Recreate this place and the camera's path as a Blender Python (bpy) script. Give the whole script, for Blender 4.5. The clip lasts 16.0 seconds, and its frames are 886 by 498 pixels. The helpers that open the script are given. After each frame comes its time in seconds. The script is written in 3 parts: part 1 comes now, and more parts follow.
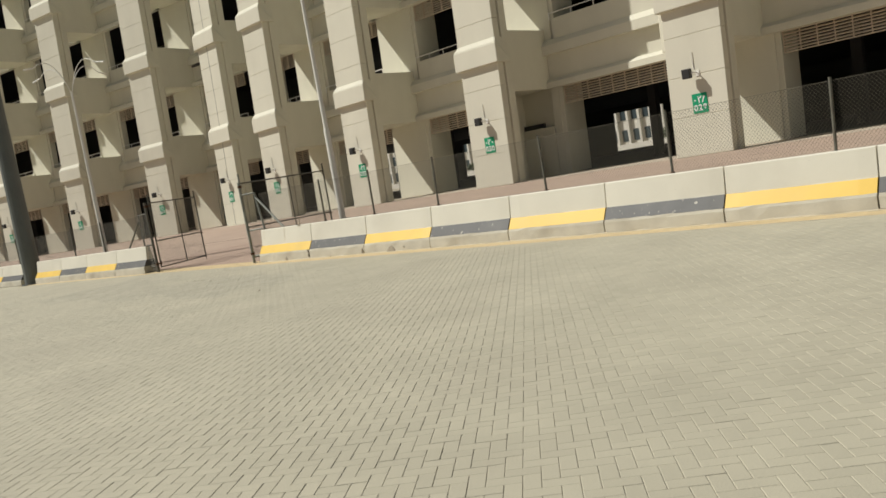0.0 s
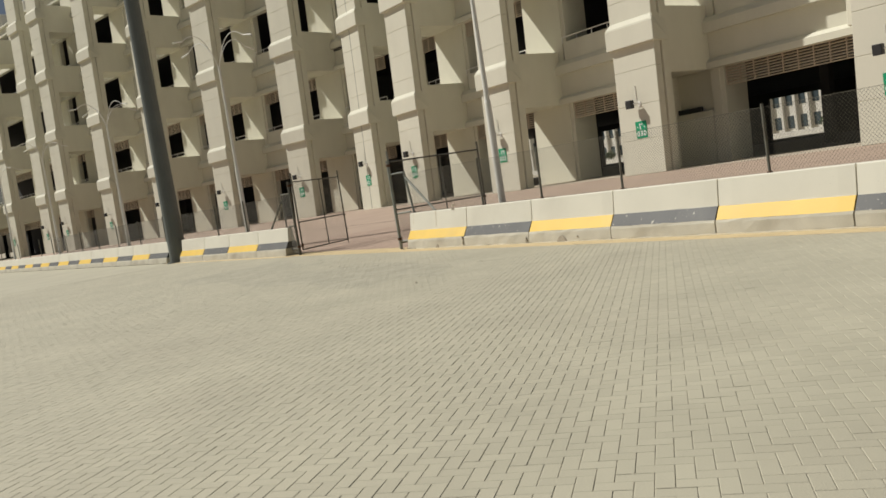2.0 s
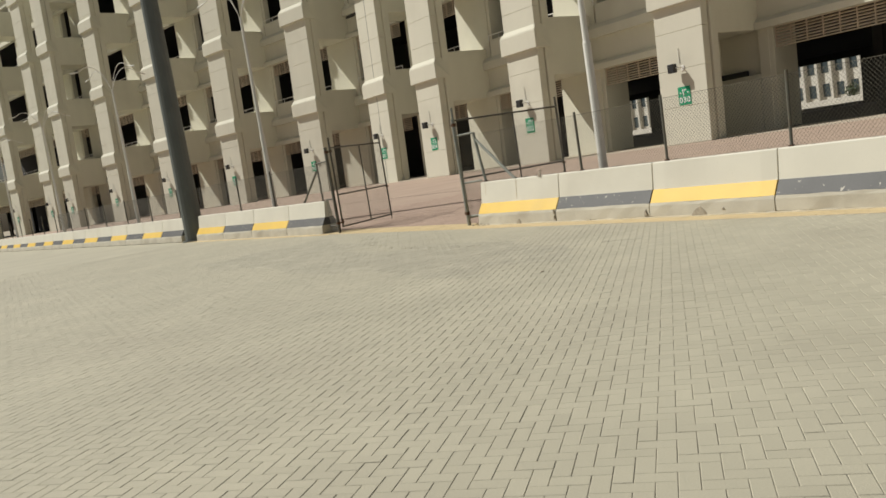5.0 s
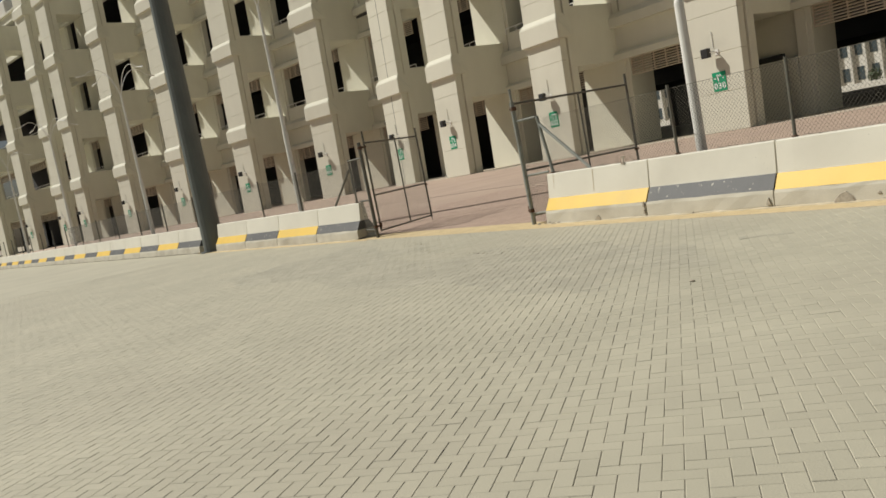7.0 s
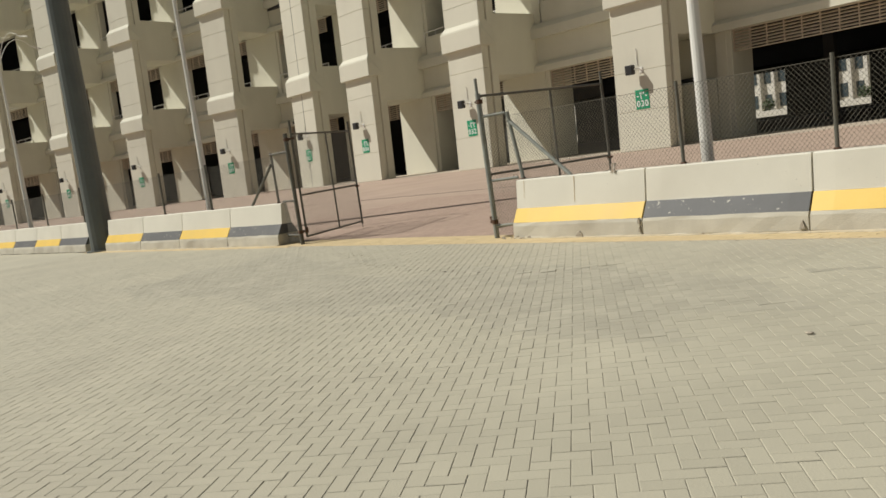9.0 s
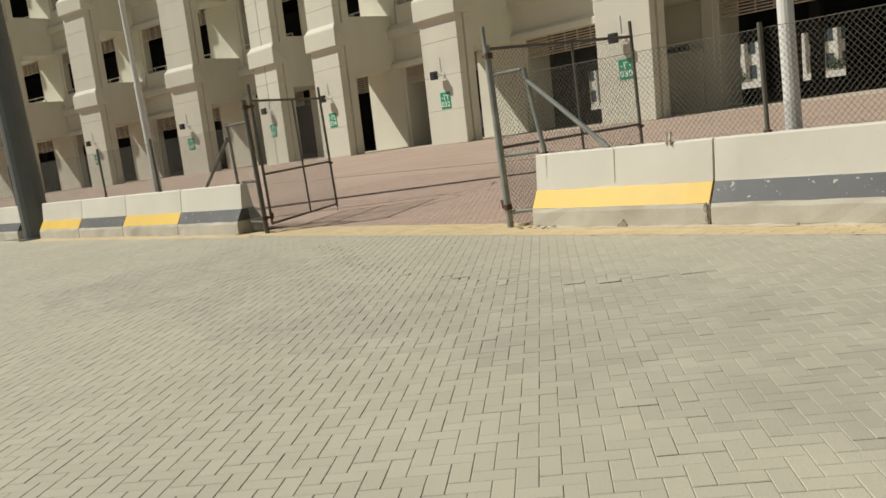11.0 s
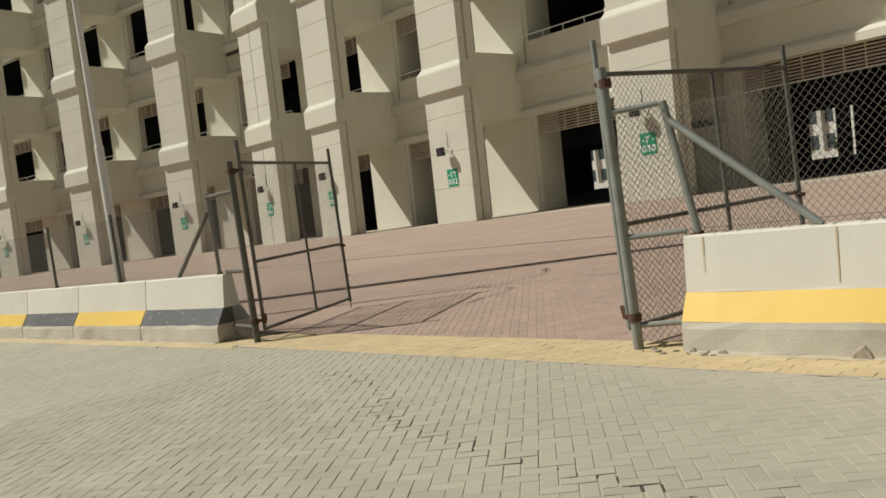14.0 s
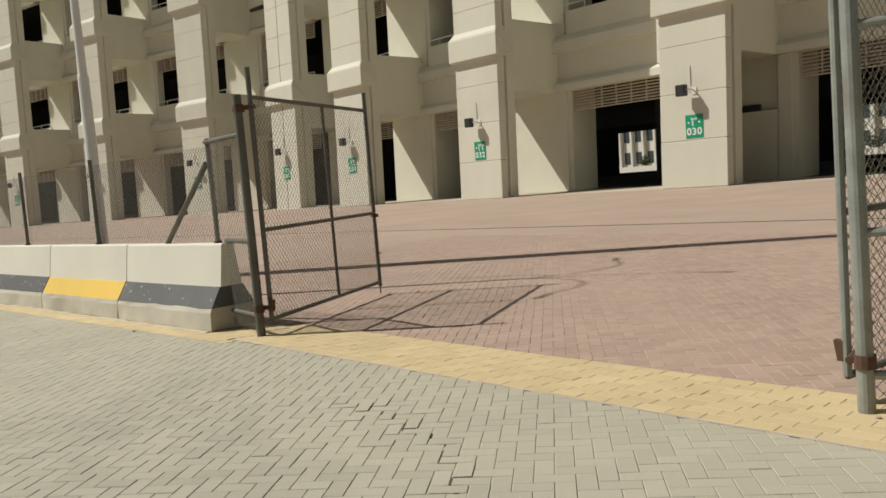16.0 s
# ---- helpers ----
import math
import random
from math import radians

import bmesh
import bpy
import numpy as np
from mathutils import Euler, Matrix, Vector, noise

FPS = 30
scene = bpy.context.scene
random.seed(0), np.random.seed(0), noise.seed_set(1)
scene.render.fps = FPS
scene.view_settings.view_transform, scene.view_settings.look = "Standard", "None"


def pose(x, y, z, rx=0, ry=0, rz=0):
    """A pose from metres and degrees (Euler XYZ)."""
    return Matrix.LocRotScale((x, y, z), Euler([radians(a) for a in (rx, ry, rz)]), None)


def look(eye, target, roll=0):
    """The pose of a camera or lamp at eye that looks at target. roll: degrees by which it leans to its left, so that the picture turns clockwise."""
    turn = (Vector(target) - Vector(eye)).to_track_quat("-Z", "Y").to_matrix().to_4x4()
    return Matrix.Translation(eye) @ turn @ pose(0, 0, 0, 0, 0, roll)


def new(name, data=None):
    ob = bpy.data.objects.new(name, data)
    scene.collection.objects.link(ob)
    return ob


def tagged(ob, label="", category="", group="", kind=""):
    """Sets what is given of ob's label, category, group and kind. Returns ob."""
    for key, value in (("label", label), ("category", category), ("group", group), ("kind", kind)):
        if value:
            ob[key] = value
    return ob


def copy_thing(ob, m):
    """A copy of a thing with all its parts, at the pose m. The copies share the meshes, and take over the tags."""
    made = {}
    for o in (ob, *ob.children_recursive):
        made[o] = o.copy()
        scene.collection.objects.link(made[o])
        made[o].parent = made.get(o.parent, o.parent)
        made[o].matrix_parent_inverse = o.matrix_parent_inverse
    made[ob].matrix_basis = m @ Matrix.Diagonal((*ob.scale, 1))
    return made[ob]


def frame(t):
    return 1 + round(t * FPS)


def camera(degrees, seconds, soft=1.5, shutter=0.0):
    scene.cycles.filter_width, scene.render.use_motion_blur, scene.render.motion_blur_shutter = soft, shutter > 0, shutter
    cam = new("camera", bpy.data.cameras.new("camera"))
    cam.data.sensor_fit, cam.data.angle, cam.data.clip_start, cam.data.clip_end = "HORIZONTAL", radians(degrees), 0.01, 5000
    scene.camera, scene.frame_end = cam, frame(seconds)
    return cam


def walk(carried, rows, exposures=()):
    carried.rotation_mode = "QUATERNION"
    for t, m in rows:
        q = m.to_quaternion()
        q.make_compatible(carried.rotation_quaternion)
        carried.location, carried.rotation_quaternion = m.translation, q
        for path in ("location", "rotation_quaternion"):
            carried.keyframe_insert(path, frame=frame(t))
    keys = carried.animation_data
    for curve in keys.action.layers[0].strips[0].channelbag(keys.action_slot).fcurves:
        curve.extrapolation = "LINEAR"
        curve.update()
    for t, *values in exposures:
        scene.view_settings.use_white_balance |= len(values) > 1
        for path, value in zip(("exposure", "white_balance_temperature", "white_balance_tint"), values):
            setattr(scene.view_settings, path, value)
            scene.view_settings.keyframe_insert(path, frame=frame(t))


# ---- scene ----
EXPO = 0.0
cam = camera(58.0, 16.0, soft=1.6)
PATH = [
    (0.0, 19.527, -12.220, 1.563, 44.14, -5.35, 9.94),
    (0.5, 18.957, -11.906, 1.552, 45.05, -5.95, 9.70),
    (1.0, 18.303, -11.603, 1.541, 51.04, -3.00, 8.45),
    (1.5, 17.729, -11.410, 1.533, 53.48, -2.84, 6.28),
    (2.0, 17.131, -11.222, 1.523, 53.55, -4.68, 8.91),
    (2.5, 16.454, -11.198, 1.521, 51.46, -4.73, 7.39),
    (3.0, 15.814, -11.101, 1.514, 55.11, -5.29, 9.25),
    (3.5, 15.181, -10.930, 1.509, 55.52, -4.39, 9.81),
    (4.0, 14.604, -10.715, 1.507, 53.02, -5.66, 10.90),
    (4.5, 14.026, -10.578, 1.508, 53.71, -6.38, 9.00),
    (7.0, 10.997, -9.863, 1.474, 54.53, -6.16, 11.08),
    (7.5, 10.390, -9.683, 1.442, 51.38, -6.41, 9.40),
    (8.0, 9.825, -9.614, 1.476, 51.15, -5.87, 10.03),
    (8.5, 9.222, -9.400, 1.449, 49.81, -5.98, 9.97),
    (9.0, 8.603, -9.112, 1.462, 47.52, -6.77, 7.93),
    (11.5, 5.862, -7.297, 1.433, 44.35, -8.80, 8.79),
    (12.0, 5.325, -6.920, 1.435, 43.40, -7.14, 8.99),
    (12.5, 4.793, -6.545, 1.424, 42.99, -6.93, 10.10),
    (13.0, 4.286, -6.206, 1.426, 41.16, -5.41, 8.41),
    (13.5, 3.724, -5.862, 1.418, 44.66, -4.48, 8.69),
    (14.0, 3.159, -5.573, 1.418, 44.76, -3.22, 8.11),
    (14.5, 2.656, -5.246, 1.397, 46.88, -4.62, 7.60),
    (15.0, 2.105, -4.928, 1.365, 45.70, -8.28, 7.58),
    (15.5, 1.531, -4.564, 1.344, 47.14, -8.19, 7.71),
    (16.0, 1.005, -4.190, 1.360, 45.93, -4.87, 4.64),
]
walk(cam, [(t, pose(x, y, z, 90 + pitch, roll, yaw)) for t, x, y, z, yaw, pitch, roll in PATH], [(0.0, EXPO + 0.04), (2.0, EXPO), (12.5, EXPO), (13.4, EXPO - 0.06), (14.2, EXPO - 0.08), (15.0, EXPO), (16.0, EXPO)])

# ---- world and sun ----
SUN_WAY = Vector((0.70, 0.53, -1.0)).normalized()
world = bpy.data.worlds.new("sky")
scene.world = world
world.use_nodes = True
wn = world.node_tree.nodes
sky = wn.new("ShaderNodeTexSky")
sky.sky_type = "NISHITA"
sky.sun_disc = False
sky.sun_elevation = math.asin(-SUN_WAY.z)
sky.sun_rotation = math.atan2(-SUN_WAY.x, -SUN_WAY.y)
sky.dust_density = 2.5
wn["Background"].inputs["Strength"].default_value = 0.026
world.node_tree.links.new(sky.outputs["Color"], wn["Background"].inputs["Color"])
sun_data = bpy.data.lights.new("sun", "SUN")
sun_data.energy, sun_data.angle, sun_data.color = 4.3, radians(0.55), (1.0, 0.965, 0.89)
sun = new("sun", sun_data)
sun.matrix_world = look(-SUN_WAY * 80, (0, 0, 0))


# ---- materials ----
def material(name, colour, rough=0.8, metal=0.0, vary=0.08, scale=3.0, grain=60.0, bump=0.15, stain=None, stain_amount=0.0,
             per_object=0.0, per_island=0.0, streak=False, flakes=None, pits=None):
    """Procedural surface: base colour with broad and fine variation, optional stains and a fine bump."""
    m = bpy.data.materials.new(name)
    m.use_nodes = True
    n, l = m.node_tree.nodes, m.node_tree.links
    b = n["Principled BSDF"]
    b.inputs["Roughness"].default_value, b.inputs["Metallic"].default_value = rough, metal
    co = n.new("ShaderNodeNewGeometry")
    big = n.new("ShaderNodeTexNoise")
    big.inputs["Scale"].default_value, big.inputs["Detail"].default_value = scale, 5
    vec = co.outputs["Position"]
    if streak:
        mp = n.new("ShaderNodeMapping")
        mp.inputs["Scale"].default_value = (1.0, 1.0, 0.18)
        l.new(vec, mp.inputs["Vector"])
        l.new(mp.outputs["Vector"], big.inputs["Vector"])
    else:
        l.new(vec, big.inputs["Vector"])
    fine = n.new("ShaderNodeTexNoise")
    fine.inputs["Scale"].default_value, fine.inputs["Detail"].default_value = grain, 3
    l.new(vec, fine.inputs["Vector"])
    mix = n.new("ShaderNodeMath")
    mix.operation = "MULTIPLY_ADD"
    l.new(fine.outputs["Fac"], mix.inputs[0])
    mix.inputs[1].default_value = 0.45
    l.new(big.outputs["Fac"], mix.inputs[2])
    total = mix.outputs[0]
    ramp = n.new("ShaderNodeMapRange")
    ramp.inputs["From Min"].default_value, ramp.inputs["From Max"].default_value = 0.4, 1.05
    ramp.inputs["To Min"].default_value, ramp.inputs["To Max"].default_value = 1 - vary, 1 + vary
    l.new(total, ramp.inputs["Value"])
    value = ramp.outputs["Result"]
    for amount, source in ((per_object, "object"), (per_island, "island")):
        if amount:
            src = n.new("ShaderNodeObjectInfo").outputs["Random"] if source == "object" else co.outputs["Random Per Island"]
            r = n.new("ShaderNodeMapRange")
            r.inputs["To Min"].default_value, r.inputs["To Max"].default_value = 1 - amount, 1 + amount
            l.new(src, r.inputs["Value"])
            mu = n.new("ShaderNodeMath")
            mu.operation = "MULTIPLY"
            l.new(value, mu.inputs[0])
            l.new(r.outputs["Result"], mu.inputs[1])
            value = mu.outputs[0]
    hsv = n.new("ShaderNodeHueSaturation")
    hsv.inputs["Color"].default_value = (*colour, 1)
    l.new(value, hsv.inputs["Value"])
    out = hsv.outputs["Color"]
    if stain:
        sn = n.new("ShaderNodeTexNoise")
        sn.inputs["Scale"].default_value, sn.inputs["Detail"].default_value = scale * 0.45, 6
        l.new(vec, sn.inputs["Vector"])
        sr = n.new("ShaderNodeMapRange")
        sr.inputs["From Min"].default_value, sr.inputs["From Max"].default_value = 0.52, 0.72
        sr.inputs["To Max"].default_value = stain_amount
        l.new(sn.outputs["Fac"], sr.inputs["Value"])
        mc = n.new("ShaderNodeMix")
        mc.data_type = "RGBA"
        l.new(sr.outputs["Result"], mc.inputs["Factor"])
        l.new(out, mc.inputs["A"])
        mc.inputs["B"].default_value = (*stain, 1)
        out = mc.outputs["Result"]
    for tint, size, low, high in ((flakes, 13.0, 0.655, 0.685), (pits, 42.0, 0.72, 0.75)):
        if not tint:
            continue
        spot = n.new("ShaderNodeTexNoise")
        spot.inputs["Scale"].default_value, spot.inputs["Detail"].default_value, spot.inputs["Roughness"].default_value = size, 3, 0.6
        l.new(vec, spot.inputs["Vector"])
        edge = n.new("ShaderNodeMapRange")
        edge.inputs["From Min"].default_value, edge.inputs["From Max"].default_value = low, high
        l.new(spot.outputs["Fac"], edge.inputs["Value"])
        chip = n.new("ShaderNodeMix")
        chip.data_type = "RGBA"
        l.new(edge.outputs["Result"], chip.inputs["Factor"])
        l.new(out, chip.inputs["A"])
        chip.inputs["B"].default_value = (*tint, 1)
        out = chip.outputs["Result"]
    l.new(out, b.inputs["Base Color"])
    if bump:
        bp = n.new("ShaderNodeBump")
        bp.inputs["Strength"].default_value, bp.inputs["Distance"].default_value = bump, 0.01
        l.new(fine.outputs["Fac"], bp.inputs["Height"])
        l.new(bp.outputs["Normal"], b.inputs["Normal"])
    return m


BEIGE = (0.425, 0.40, 0.305)
mat_wall = material("painted_concrete", (0.65, 0.632, 0.52), 0.85, vary=0.05, scale=0.5, grain=14, bump=0.1, stain=(0.53, 0.505, 0.405), stain_amount=0.4, streak=True)
# Inner concrete: the decks' deep shade is put into its near-black colour
mat_inner = material("shade_dark_concrete", (0.055, 0.053, 0.05), 0.9, vary=0.1, scale=0.6, grain=20)
mat_louvre = material("louvre_metal", (0.56, 0.47, 0.36), 0.55, vary=0.06, scale=2, grain=40, bump=0.02)
mat_paver = material("beige_paver", BEIGE, 0.82, vary=0.10, scale=0.7, grain=90, bump=0.25, stain=(0.34, 0.31, 0.24), stain_amount=0.35, per_island=0.04)
mat_paver_part = material("beige_paver_single", BEIGE, 0.82, vary=0.10, scale=0.7, grain=90, bump=0.25, stain=(0.34, 0.31, 0.24), stain_amount=0.35, per_object=0.05)
mat_paver_relaid = material("relaid_paver", (0.395, 0.372, 0.288), 0.84, vary=0.12, scale=1.5, grain=90, bump=0.3, stain=(0.30, 0.28, 0.22), stain_amount=0.4, per_island=0.065)
mat_red_part = material("red_paver_single", (0.385, 0.282, 0.22), 0.82, vary=0.12, scale=0.5, grain=80, bump=0.2, stain=(0.40, 0.30, 0.23), stain_amount=0.5, per_object=0.09)
mat_yellow_part = material("yellow_paver_single", (0.56, 0.445, 0.25), 0.82, vary=0.1, scale=1.2, grain=80, bump=0.2, stain=(0.48, 0.38, 0.22), stain_amount=0.4, per_object=0.06)
mat_joint = material("joint_sand", (0.40, 0.37, 0.285), 0.95, vary=0.15, scale=2, grain=120)
mat_joint_pale = material("pale_joint_sand", (0.50, 0.41, 0.31), 0.95, vary=0.15, scale=2, grain=120)
mat_red = material("red_paver", (0.385, 0.282, 0.22), 0.82, vary=0.12, scale=0.5, grain=80, bump=0.2, stain=(0.40, 0.30, 0.23), stain_amount=0.5, per_island=0.09)
mat_red_far = material("red_paving_far", (0.395, 0.298, 0.232), 0.85, vary=0.14, scale=0.4, grain=30, bump=0.2, stain=(0.42, 0.32, 0.24), stain_amount=0.5)
mat_apron = material("pale_paving", (0.47, 0.405, 0.32), 0.88, vary=0.14, scale=0.6, grain=40, bump=0.2, stain=(0.40, 0.33, 0.26), stain_amount=0.5)
mat_yellow_paver = material("yellow_paver", (0.56, 0.445, 0.25), 0.82, vary=0.1, scale=1.2, grain=80, bump=0.2, stain=(0.48, 0.38, 0.22), stain_amount=0.4, per_island=0.06)
mat_barrier = material("barrier_concrete", (0.68, 0.655, 0.555), 0.8, vary=0.05, scale=1.4, grain=70, bump=0.06, stain=(0.50, 0.465, 0.38), stain_amount=0.35, pits=(0.30, 0.27, 0.22))
mat_plinth = material("barrier_plinth", (0.53, 0.50, 0.41), 0.88, vary=0.12, scale=2.5, grain=60, bump=0.35, stain=(0.33, 0.29, 0.22), stain_amount=0.6)
mat_yellow = material("yellow_paint", (0.72, 0.48, 0.07), 0.55, vary=0.06, scale=2, grain=40, bump=0.08, stain=(0.55, 0.40, 0.12), stain_amount=0.35)
# Dark colour in place of the shade down in opened joints
mat_open_joint = material("joint_gap_shade", (0.075, 0.06, 0.045), 0.95, vary=0.3, scale=20, grain=120)
mat_dark = material("dark_grey_paint", (0.075, 0.077, 0.075), 0.6, vary=0.12, scale=3, grain=40, bump=0.1, stain=(0.13, 0.13, 0.12), stain_amount=0.5, flakes=(0.42, 0.40, 0.34))
mat_pipe = material("weathered_steel_pipe", (0.125, 0.122, 0.10), 0.6, 0.15, vary=0.25, scale=7, grain=60, bump=0.2, stain=(0.10, 0.07, 0.045), stain_amount=0.6)
mat_galv = material("weathered_galvanised_pipe", (0.27, 0.285, 0.255), 0.55, 0.2, vary=0.22, scale=6, grain=60, bump=0.15, stain=(0.13, 0.10, 0.075), stain_amount=0.55)
mat_wire = material("galvanised_wire", (0.16, 0.148, 0.115), 0.6, 0.0, vary=0.2, scale=8, grain=30, bump=0)
mat_rust = material("rusted_steel", (0.095, 0.05, 0.03), 0.9, vary=0.3, scale=20, grain=90, bump=0.4)
mat_lamp = material("light_grey_paint", (0.74, 0.73, 0.68), 0.45, 0.0, vary=0.05, scale=2, grain=30, bump=0.03)
mat_mast = material("dark_green_grey_steel", (0.125, 0.138, 0.13), 0.5, 0.1, vary=0.12, scale=1.2, grain=20, bump=0.05)
mat_green = material("sign_green", (0.0, 0.30, 0.14), 0.45, vary=0.03, scale=2, grain=20, bump=0)
mat_white = material("sign_white", (0.8, 0.8, 0.78), 0.5, vary=0.02, scale=2, grain=20, bump=0)
mat_black = material("black_plastic", (0.02, 0.02, 0.02), 0.5, vary=0.1, scale=3, grain=30, bump=0)
mat_ground = material("sandy_ground", (0.40, 0.35, 0.26), 0.95, vary=0.15, scale=0.05, grain=5, bump=0.2)
mat_far = material("far_white_wall", (0.66, 0.64, 0.58), 0.8, vary=0.06, scale=0.4, grain=5, bump=0)
mat_glass = material("far_window", (0.06, 0.08, 0.09), 0.2, vary=0.1, scale=0.5, grain=4, bump=0)
mat_leaf = material("shrub_leaf", (0.06, 0.09, 0.035), 0.7, vary=0.3, scale=4, grain=20, bump=0)


# ---- mesh helpers ----
def part(name, bm, mat, parent=None, label="", smooth=False):
    me = bpy.data.meshes.new(name)
    if smooth:
        for fc in bm.faces:
            fc.smooth = True
    bm.to_mesh(me)
    bm.free()
    me.materials.append(mat)
    ob = new(name, me)
    if parent is not None:
        ob.parent = parent
    if label:
        ob["label"] = label
    return ob


def thing(name, label, category, group="", kind="", at=(0, 0, 0)):
    ob = new(name)
    ob.location = at
    ob.empty_display_size = 0.2
    return tagged(ob, label, category, group, kind)


def block(bm, x0, x1, y0, y1, z0, z1, place=None, bevel=0.0):
    """An axis-aligned block, its corners passed through place()."""
    vs = [bm.verts.new((x, y, z)) for z in (z0, z1) for y in (y0, y1) for x in (x0, x1)]
    fs = [bm.faces.new([vs[i] for i in q]) for q in ((0, 2, 3, 1), (4, 5, 7, 6), (0, 1, 5, 4), (1, 3, 7, 5), (3, 2, 6, 7), (2, 0, 4, 6))]
    if bevel:
        es = {e for fc in fs for e in fc.edges}
        res = bmesh.ops.bevel(bm, geom=list(es), offset=bevel, segments=1, affect="EDGES", profile=0.5)
        vs = list({v for fc in bm.faces for v in fc.verts if fc in set(res["faces"])} | {v for v in vs if v.is_valid})
    if place:
        for v in vs:
            if v.is_valid:
                v.co = place(v.co)
    return bm


def one_block(x0, x1, y0, y1, z0, z1, place=None, bevel=0.0):
    bm = bmesh.new()
    block(bm, x0, x1, y0, y1, z0, z1, None, bevel)
    if place:
        for v in bm.verts:
            v.co = place(v.co)
    return bm


def pipe(bm, p0, p1, r0, r1=None, seg=10):
    p0, p1 = Vector(p0), Vector(p1)
    r1 = r0 if r1 is None else r1
    d = p1 - p0
    q = d.to_track_quat("Z", "Y").to_matrix()
    rings = []
    for p, r in ((p0, r0), (p1, r1)):
        rings.append([bm.verts.new(p + q @ Vector((r * math.cos(2 * math.pi * i / seg), r * math.sin(2 * math.pi * i / seg), 0))) for i in range(seg)])
    for i in range(seg):
        j = (i + 1) % seg
        bm.faces.new((rings[0][i], rings[0][j], rings[1][j], rings[1][i]))
    bm.faces.new(rings[0][::-1])
    bm.faces.new(rings[1])
    return bm


def one_pipe(p0, p1, r0, r1=None, seg=10):
    return pipe(bmesh.new(), p0, p1, r0, r1, seg)


def chain_link(a, b, z0, z1, cell=0.058, r=0.0021, seed=1, skip=None):
    """Woven wire between two plan points: two crossing families of thin wires."""
    rnd = random.Random(seed)
    a, b = Vector((*a, 0)), Vector((*b, 0))
    length, h = (b - a).length, z1 - z0
    u = (b - a).normalized()
    nrm = Vector((-u.y, u.x, 0))
    bm = bmesh.new()
    rise = 1.15
    count = int((length + h / rise) / cell) + 1
    for side in (1, -1):
        for i in range(count):
            s0 = i * cell - h / rise if side == 1 else i * cell
            s1 = s0 + side * h / rise
            t0, t1 = 0.0, 1.0
            lo, hi = min(s0, s1), max(s0, s1)
            if hi <= 0 or lo >= length:
                continue
            if side == 1:
                t0, t1 = max(0, -s0 / (s1 - s0)), min(1, (length - s0) / (s1 - s0))
            else:
                t0, t1 = max(0, (length - s0) / (s1 - s0)), min(1, -s0 / (s1 - s0))
            if t1 - t0 < 0.02:
                continue
            wob = rnd.uniform(-0.004, 0.004)
            p = a + u * (s0 + (s1 - s0) * t0) + Vector((0, 0, z0 + h * t0)) + nrm * (side * r * 0.8 + wob)
            q = a + u * (s0 + (s1 - s0) * t1) + Vector((0, 0, z0 + h * t1)) + nrm * (side * r * 0.8 - wob)
            pipe(bm, p, q, r, r, 3)
    return bm


# ---- ground ----
def sheet(x0, x1, y0, y1, z, cells=1):
    bm = bmesh.new()
    bm.faces.new([bm.verts.new(p) for p in ((x0, y0, z), (x1, y0, z), (x1, y1, z), (x0, y1, z))])
    return bm


ground = part("ground", sheet(-1500, 1500, -1500, 1500, -0.06), mat_ground)
tagged(ground, "sandy open ground reaching the horizon", "ground", kind="structure")


def left_y(x):
    return -0.35 + 0.049 * (x + 6.42)


def paver_rows(a, turn, inside, gap=0.0025, drop=0.0035, seed=3):
    """Herringbone blocks 2a by a in cells of the lattice: centre, turn of each block."""
    c, s = math.cos(turn), math.sin(turn)
    out = []
    for i, j in inside(a, c, s):
        k = (i - j) % 4
        if k == 0:
            u, v, w, h = i + 1.0, j + 0.5, 2, 1
        elif k == 3:
            u, v, w, h = i + 0.5, j + 1.0, 1, 2
        else:
            continue
        out.append((u * a, v * a, w * a - gap, h * a - gap))
    return np.array(out), c, s


def lattice(x0, x1, y0, y1):
    def cells(a, c, s):
        corners = [(x * c + y * s, -x * s + y * c) for x in (x0, x1) for y in (y0, y1)]
        lo = [math.floor(min(k[m] for k in corners) / a) for m in (0, 1)]
        hi = [math.ceil(max(k[m] for k in corners) / a) for m in (0, 1)]
        for i in range(lo[0], hi[0]):
            for j in range(lo[1], hi[1]):
                x, y = (i * c - j * s) * a, (i * s + j * c) * a
                if x0 <= x <= x1 and y0 <= y <= y1:
                    yield i, j
    return cells


